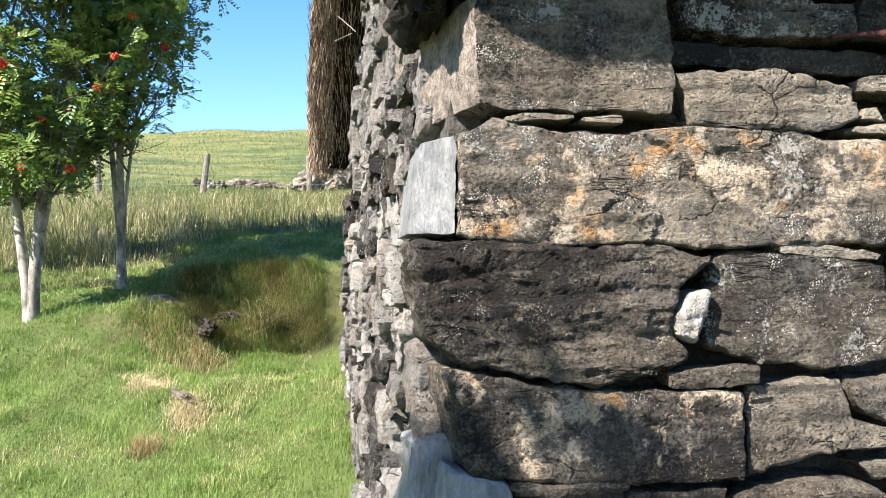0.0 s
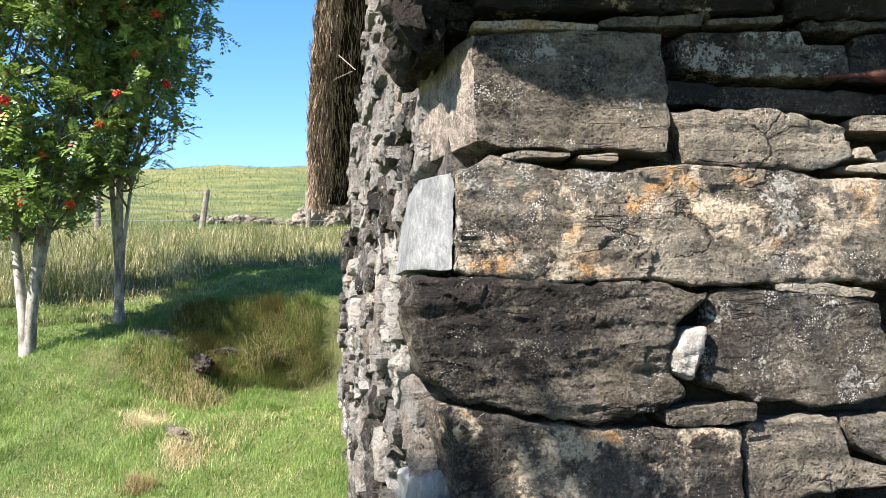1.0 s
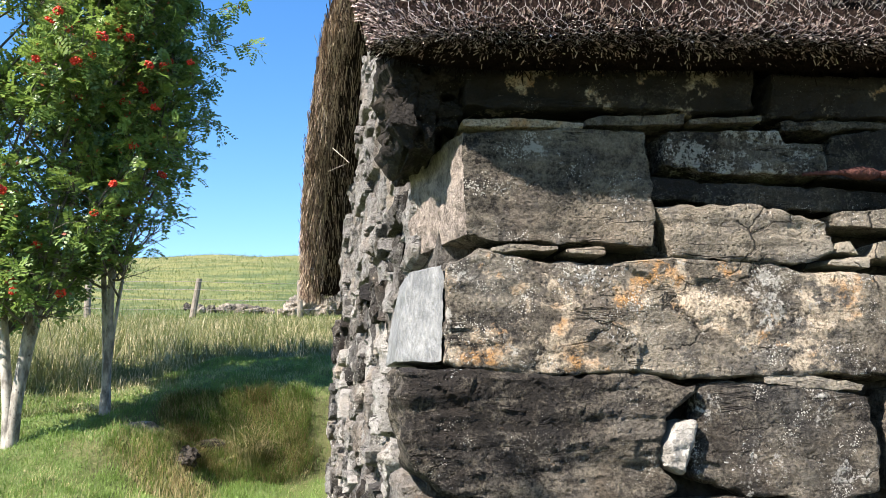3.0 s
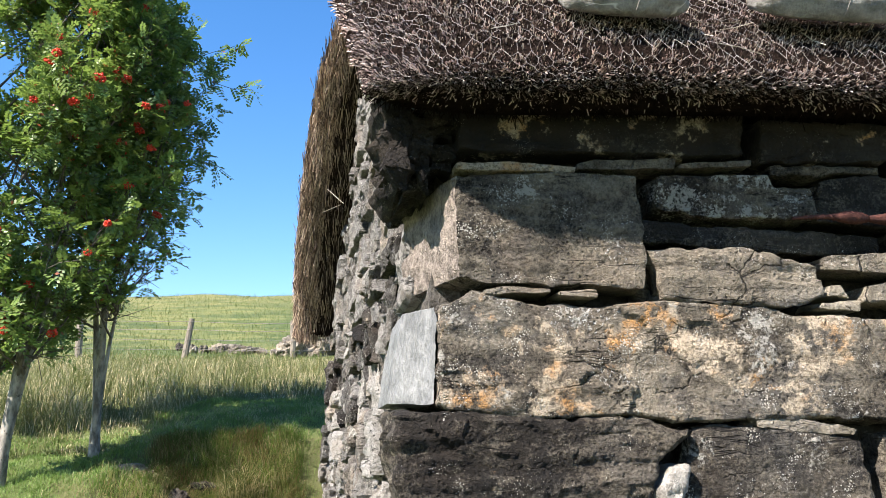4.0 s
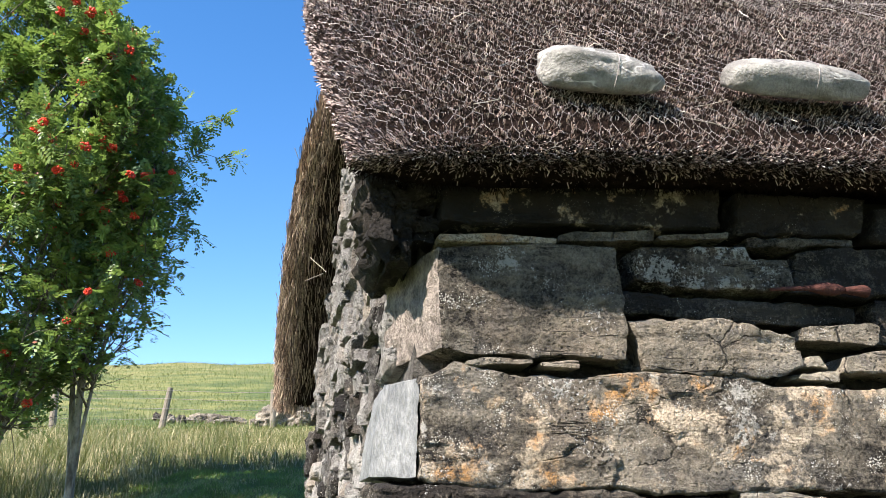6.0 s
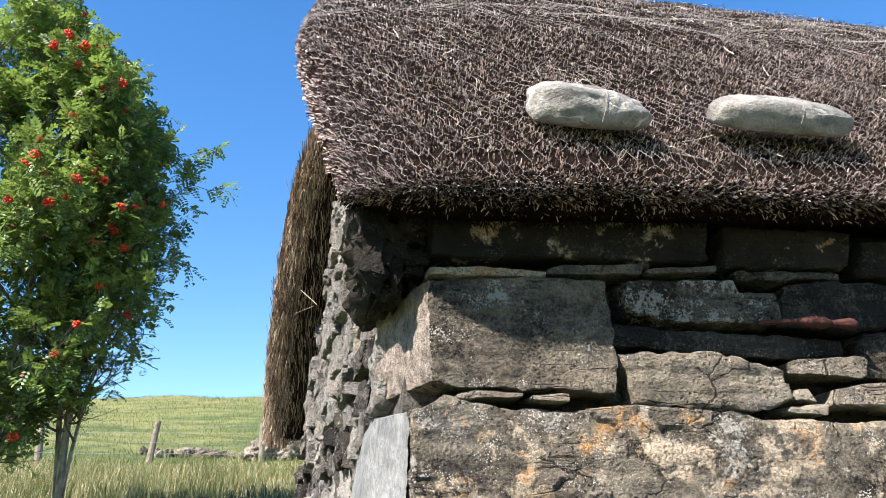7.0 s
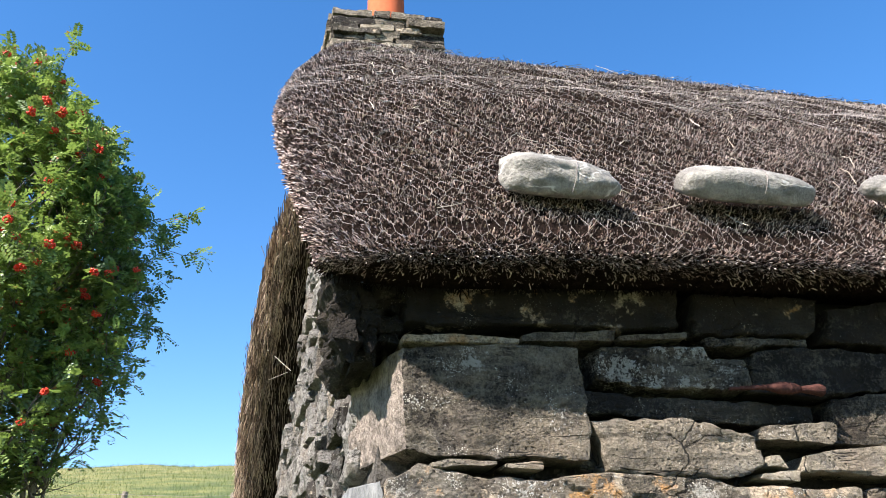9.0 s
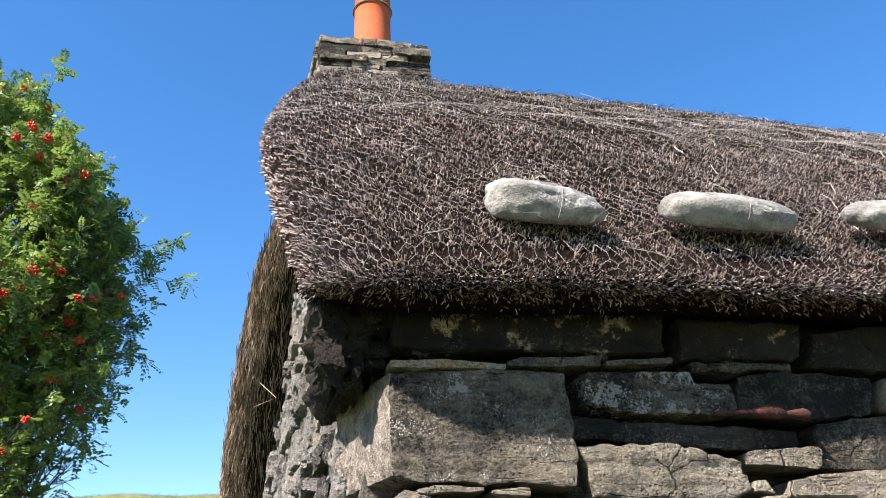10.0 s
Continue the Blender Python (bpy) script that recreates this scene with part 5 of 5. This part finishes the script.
def boulder(name, place, size, seed, label, look_of, detail=3, group="", turn=0.0):
    bm = bmesh.new()
    bmesh.ops.create_icosphere(bm, subdivisions=detail, radius=1)
    for v in bm.verts:
        d = v.co.normalized()
        s = Vector((seed, seed * 0.7, 0))
        f = 1 + noise.noise(d * 1.1 + s) * 0.45 + noise.noise(d * 2.7 + s) * 0.22 + noise.noise(d * 7 + s) * 0.12 - abs(noise.noise(d * 4.3 + s * 2)) * 0.35 + noise.noise(d * 17 + s) * 0.05
        v.co = Vector((d.x * size[0], d.y * size[1], d.z * size[2])) * f
    me = bpy.data.meshes.new(name)
    bm.to_mesh(me)
    me.materials.append(ROCK)
    ob = tagged(new(name, me), label, "rock", group)
    ob.location = place
    ob.rotation_euler = (0, 0, turn)
    ob.color = look_of
    return ob


def sit(x, y, up=0.0):
    return (x, y, float(ground_height(x, y)) + up)


boulder("rock_slab", sit(-1.6, 4.95, 0.02), (0.22, 0.12, 0.08), 2, "flat grey rock showing through the turf of the bank", (0, 0.48, 0.4, 0.25), 4)
boulder("rock", sit(-1.22, 4.74, 0.02), (0.08, 0.17, 0.07), 5, "dark grey rock at the foot of the bank", (0, 0.22, 0.3, 0.3), 4, "bank rocks", 0.45)
boulder("rock", sit(-1.1, 4.98, 0.0), (0.12, 0.08, 0.07), 6, "dark rock in the shaded bank", (0, 0.3, 0.2, 0.3), 3, "bank rocks")
boulder("rock", sit(-1.2, 3.55, -0.005), (0.045, 0.2, 0.05), 9, "small grey rock breaking through the lawn", (0, 0.45, 0.3, 0.1), 4, "", 0.5)
outcrop = random.Random(8)
for x, y, up, size, seed in ((-1.15, 27.0, 0.2, (0.5, 0.5, 0.45), 12), (-0.62, 27.3, 0.4, (0.45, 0.5, 0.85), 13), (-0.1, 27.2, 0.15, (0.6, 0.5, 0.55), 15), (0.9, 27.6, 0.0, (1.3, 0.8, 0.55), 14)):
    boulder("outcrop", sit(x, y, up), size, seed, "pale grey rock outcrop by the fence", (0, 0.55, 0.7, 0.1), 4, "outcrop rocks", seed * 0.7)
for i in range(26):
    x = -4.9 + i * 0.22 + outcrop.uniform(-0.2, 0.2)
    big = 1.8 if i in (7, 8) else 1.0
    boulder("dyke_stone", sit(x, 28.2 + outcrop.uniform(-0.6, 0.6), 0.08), (outcrop.uniform(0.14, 0.28) * big, 0.2, outcrop.uniform(0.12, 0.22) * big), 20 + i, "pale stone of a tumbled dyke", (0, outcrop.uniform(0.3, 0.7), 0.6, 0.1), 3, "tumbled dyke stones")


# ---- grass ----
def grass():
    rng = np.random.default_rng(9)

    def field(n, y0, y1, power, x_left, x_right):
        y = y0 + (y1 - y0) * rng.random(n) ** power
        x = x_left(y) + (x_right(y) - x_left(y)) * rng.random(n)
        keep = ~((x > -0.06 - 0.035 * y) & (y < 4.75) & (y > 0.0))
        return x[keep], y[keep]

    def plant(name, label, x, y, length, width, lean, material, way=None):
        roots = np.stack([x, y, ground_height(x, y) - 0.01], 1)
        v, q, t = blades(roots, length, width, lean, rng, way)
        tagged(new(name, mesh_of(name, v, q, t, material)), label, "grass", kind="stuff")

    left = lambda y: -0.9 - 0.5 * (y + 1.9)
    # lawn
    x, y = field(215000, 1.2, 7.0, 0.8, left, lambda y: 0.1 + 0 * y)
    steep = (x > -1.5) & (y > 4.75) & (y < 5.35)
    keep = (~steep | (rng.random(len(x)) < 0.8)) & ((y < 5.9) | (x > -1.7))
    x, y = x[keep], y[keep]
    n = len(x)
    tuft = 0.7 + 0.4 * np.clip(np.sin(x * 5 + np.sin(y * 4)) * np.sin(y * 6 + x), 0, 1)
    plant("lawn_grass", "short bright green lawn grass", x, y, rng.uniform(0.03, 0.07, n) * tuft, rng.uniform(0.002, 0.004, n), rng.uniform(0.2, 0.95, n), LAWN)
    x, y = field(12000, -6, 6.0, 1.0, lambda y: -8 + 0 * y, lambda y: -0.4 - 0.0 * y)
    n = len(x)
    plant("side_grass", "short green grass beside the cottage", x, y, rng.uniform(0.03, 0.07, n), rng.uniform(0.004, 0.008, n), rng.uniform(0.2, 0.95, n), LAWN)
    # rough grass on the slope behind
    x, y = field(95000, 5.35, 26, 1.7, lambda y: -1.2 - 0.5 * (y + 1.9), lambda y: 1.0 + 0.1 * y)
    n = len(x)
    hi = np.clip((y - 5.5) / 0.9, 0.25, 1) * np.where(x < -1.5, 1, 0.12 + 0.88 * smooth(y, 6.6, 7.6))
    lum = 0.7 + 0.5 * np.clip(np.sin(x * 2.3 + 1.3 * np.sin(y * 1.7)) * np.sin(y * 2.1 + x), -0.5, 1)
    plant("rough_grass", "tall straw-coloured rough grass on the slope", x, y, rng.uniform(0.1, 0.42, n) * hi * lum * (1 - 0.55 * smooth(y, 14, 20)) * np.where(rng.random(n) < 0.05, 1.5, 1), rng.uniform(0.0025, 0.005, n) * (1 + y / 14), rng.uniform(0.2, 1.2, n), TALL)
    x, y = field(65000, 24, 66, 1.2, lambda y: -2.2 - 0.5 * (y + 1.9), lambda y: 2.0 + 0.1 * y)
    n = len(x)
    plant("hill_grass", "yellow-green grass over the hill", x, y, rng.uniform(0.05, 0.2, n) * (1 + 1.2 * (rng.random(n) < 0.06)), rng.uniform(0.008, 0.02, n), rng.uniform(0.3, 1.0, n), HILL)
    # darker long tufts left by the mower
    tx, ty = rng.uniform(-3.2, -0.5, 60), rng.uniform(2.3, 5.0, 60)
    k = rng.integers(0, 60, 9000)
    x, y = tx[k] + rng.normal(0, 0.05, 9000), ty[k] + rng.normal(0, 0.05, 9000)
    keep = x < -0.4
    x, y = x[keep], y[keep]
    n = len(x)
    plant("grass_tufts", "longer green tufts in the lawn", x, y, rng.uniform(0.05, 0.1, n), rng.uniform(0.002, 0.004, n), rng.uniform(0.4, 1.0, n), LAWN)
    # dead grass round the rocks and hanging down the bank
    cx, cy = np.array([-1.42, -1.1, -1.45, -1.3, -0.75, -1.0, -0.5, -0.9]), np.array([3.8, 3.3, 4.6, 4.5, 5.0, 4.95, 5.0, 5.1])
    k = rng.integers(0, 8, 10000)
    x, y = cx[k] + rng.normal(0, 1, 10000) * np.where(k < 2, 0.07, 0.14), cy[k] + rng.normal(0, 1, 10000) * np.where(k < 2, 0.11, 0.09)
    keep = x < -0.35
    x, y = x[keep], y[keep]
    n = len(x)
    m = (y < 4.0)
    plant("withered_grass", "pale withered grass round a stone in the lawn", x[m], y[m], rng.uniform(0.04, 0.09, m.sum()), rng.uniform(0.002, 0.004, m.sum()), rng.uniform(0.6, 1.0, m.sum()), STRAWY)
    x, y = x[~m], y[~m]
    n = len(x)
    plant("dead_grass", "dry dead grass hanging on the bank", x, y, rng.uniform(0.05, 0.16, n), rng.uniform(0.002, 0.004, n), rng.uniform(0.5, 1.0, n), DRY)

    # long grass falling forward over the lip of the bank
    n = 17000
    tx, ty = rng.uniform(-1.45, -0.35, 90), rng.uniform(4.8, 5.28, 90)
    k = rng.integers(0, 90, n)
    x, y = tx[k] + rng.normal(0, 0.045, n), ty[k] + rng.normal(0, 0.03, n)
    pick = rng.random(n) + 0.25 * np.sin(tx[k] * 9 + ty[k] * 7)
    for low, high, name, label, material in ((-9, 0.2, "hanging_dead_grass", "brown dead grass hanging over the bank", BROWN), (0.2, 0.55, "hanging_grass", "long pale grass hanging over the bank", TALL), (0.55, 9, "bank_grass", "green grass hanging over the bank", LAWN)):
        m = (pick >= low) & (pick < high)
        c = m.sum()
        plant(name, label, x[m], y[m], rng.uniform(0.06, 0.17, c), rng.uniform(0.002, 0.004, c), rng.uniform(0.65, 1.15, c), material, rng.normal(np.pi, 0.9, c))

    # a rush tuft on the bank and a dark tuft with dead stalks in the lawn
    x, y = -0.78 + rng.normal(0, 0.05, 420), 4.92 + rng.normal(0, 0.04, 420)
    plant("rush_tuft", "arching blue-green rush tuft on the bank", x, y, rng.uniform(0.2, 0.36, 420), rng.uniform(0.004, 0.007, 420), rng.uniform(0.6, 1.2, 420), TALL, rng.normal(np.pi, 0.9, 420))
    x, y = -1.26 + rng.normal(0, 0.05, 420), 2.86 + rng.normal(0, 0.05, 420)
    plant("dark_tuft", "coarse dark tuft with dead stalks in the lawn", x, y, rng.uniform(0.05, 0.13, 420), rng.uniform(0.002, 0.004, 420), rng.uniform(0.4, 1.1, 420), BROWN)

    # a clump of weed at the foot of the gable
    x, y = -0.2 + rng.normal(0, 0.03, 260), 1.62 + rng.normal(0, 0.05, 260)
    plant("weed_clump", "yellow-green weed at the foot of the gable wall", x, y, rng.uniform(0.06, 0.2, 260), rng.uniform(0.006, 0.012, 260), rng.uniform(0.3, 1.0, 260), LAWN)


grass()
gable_stones()
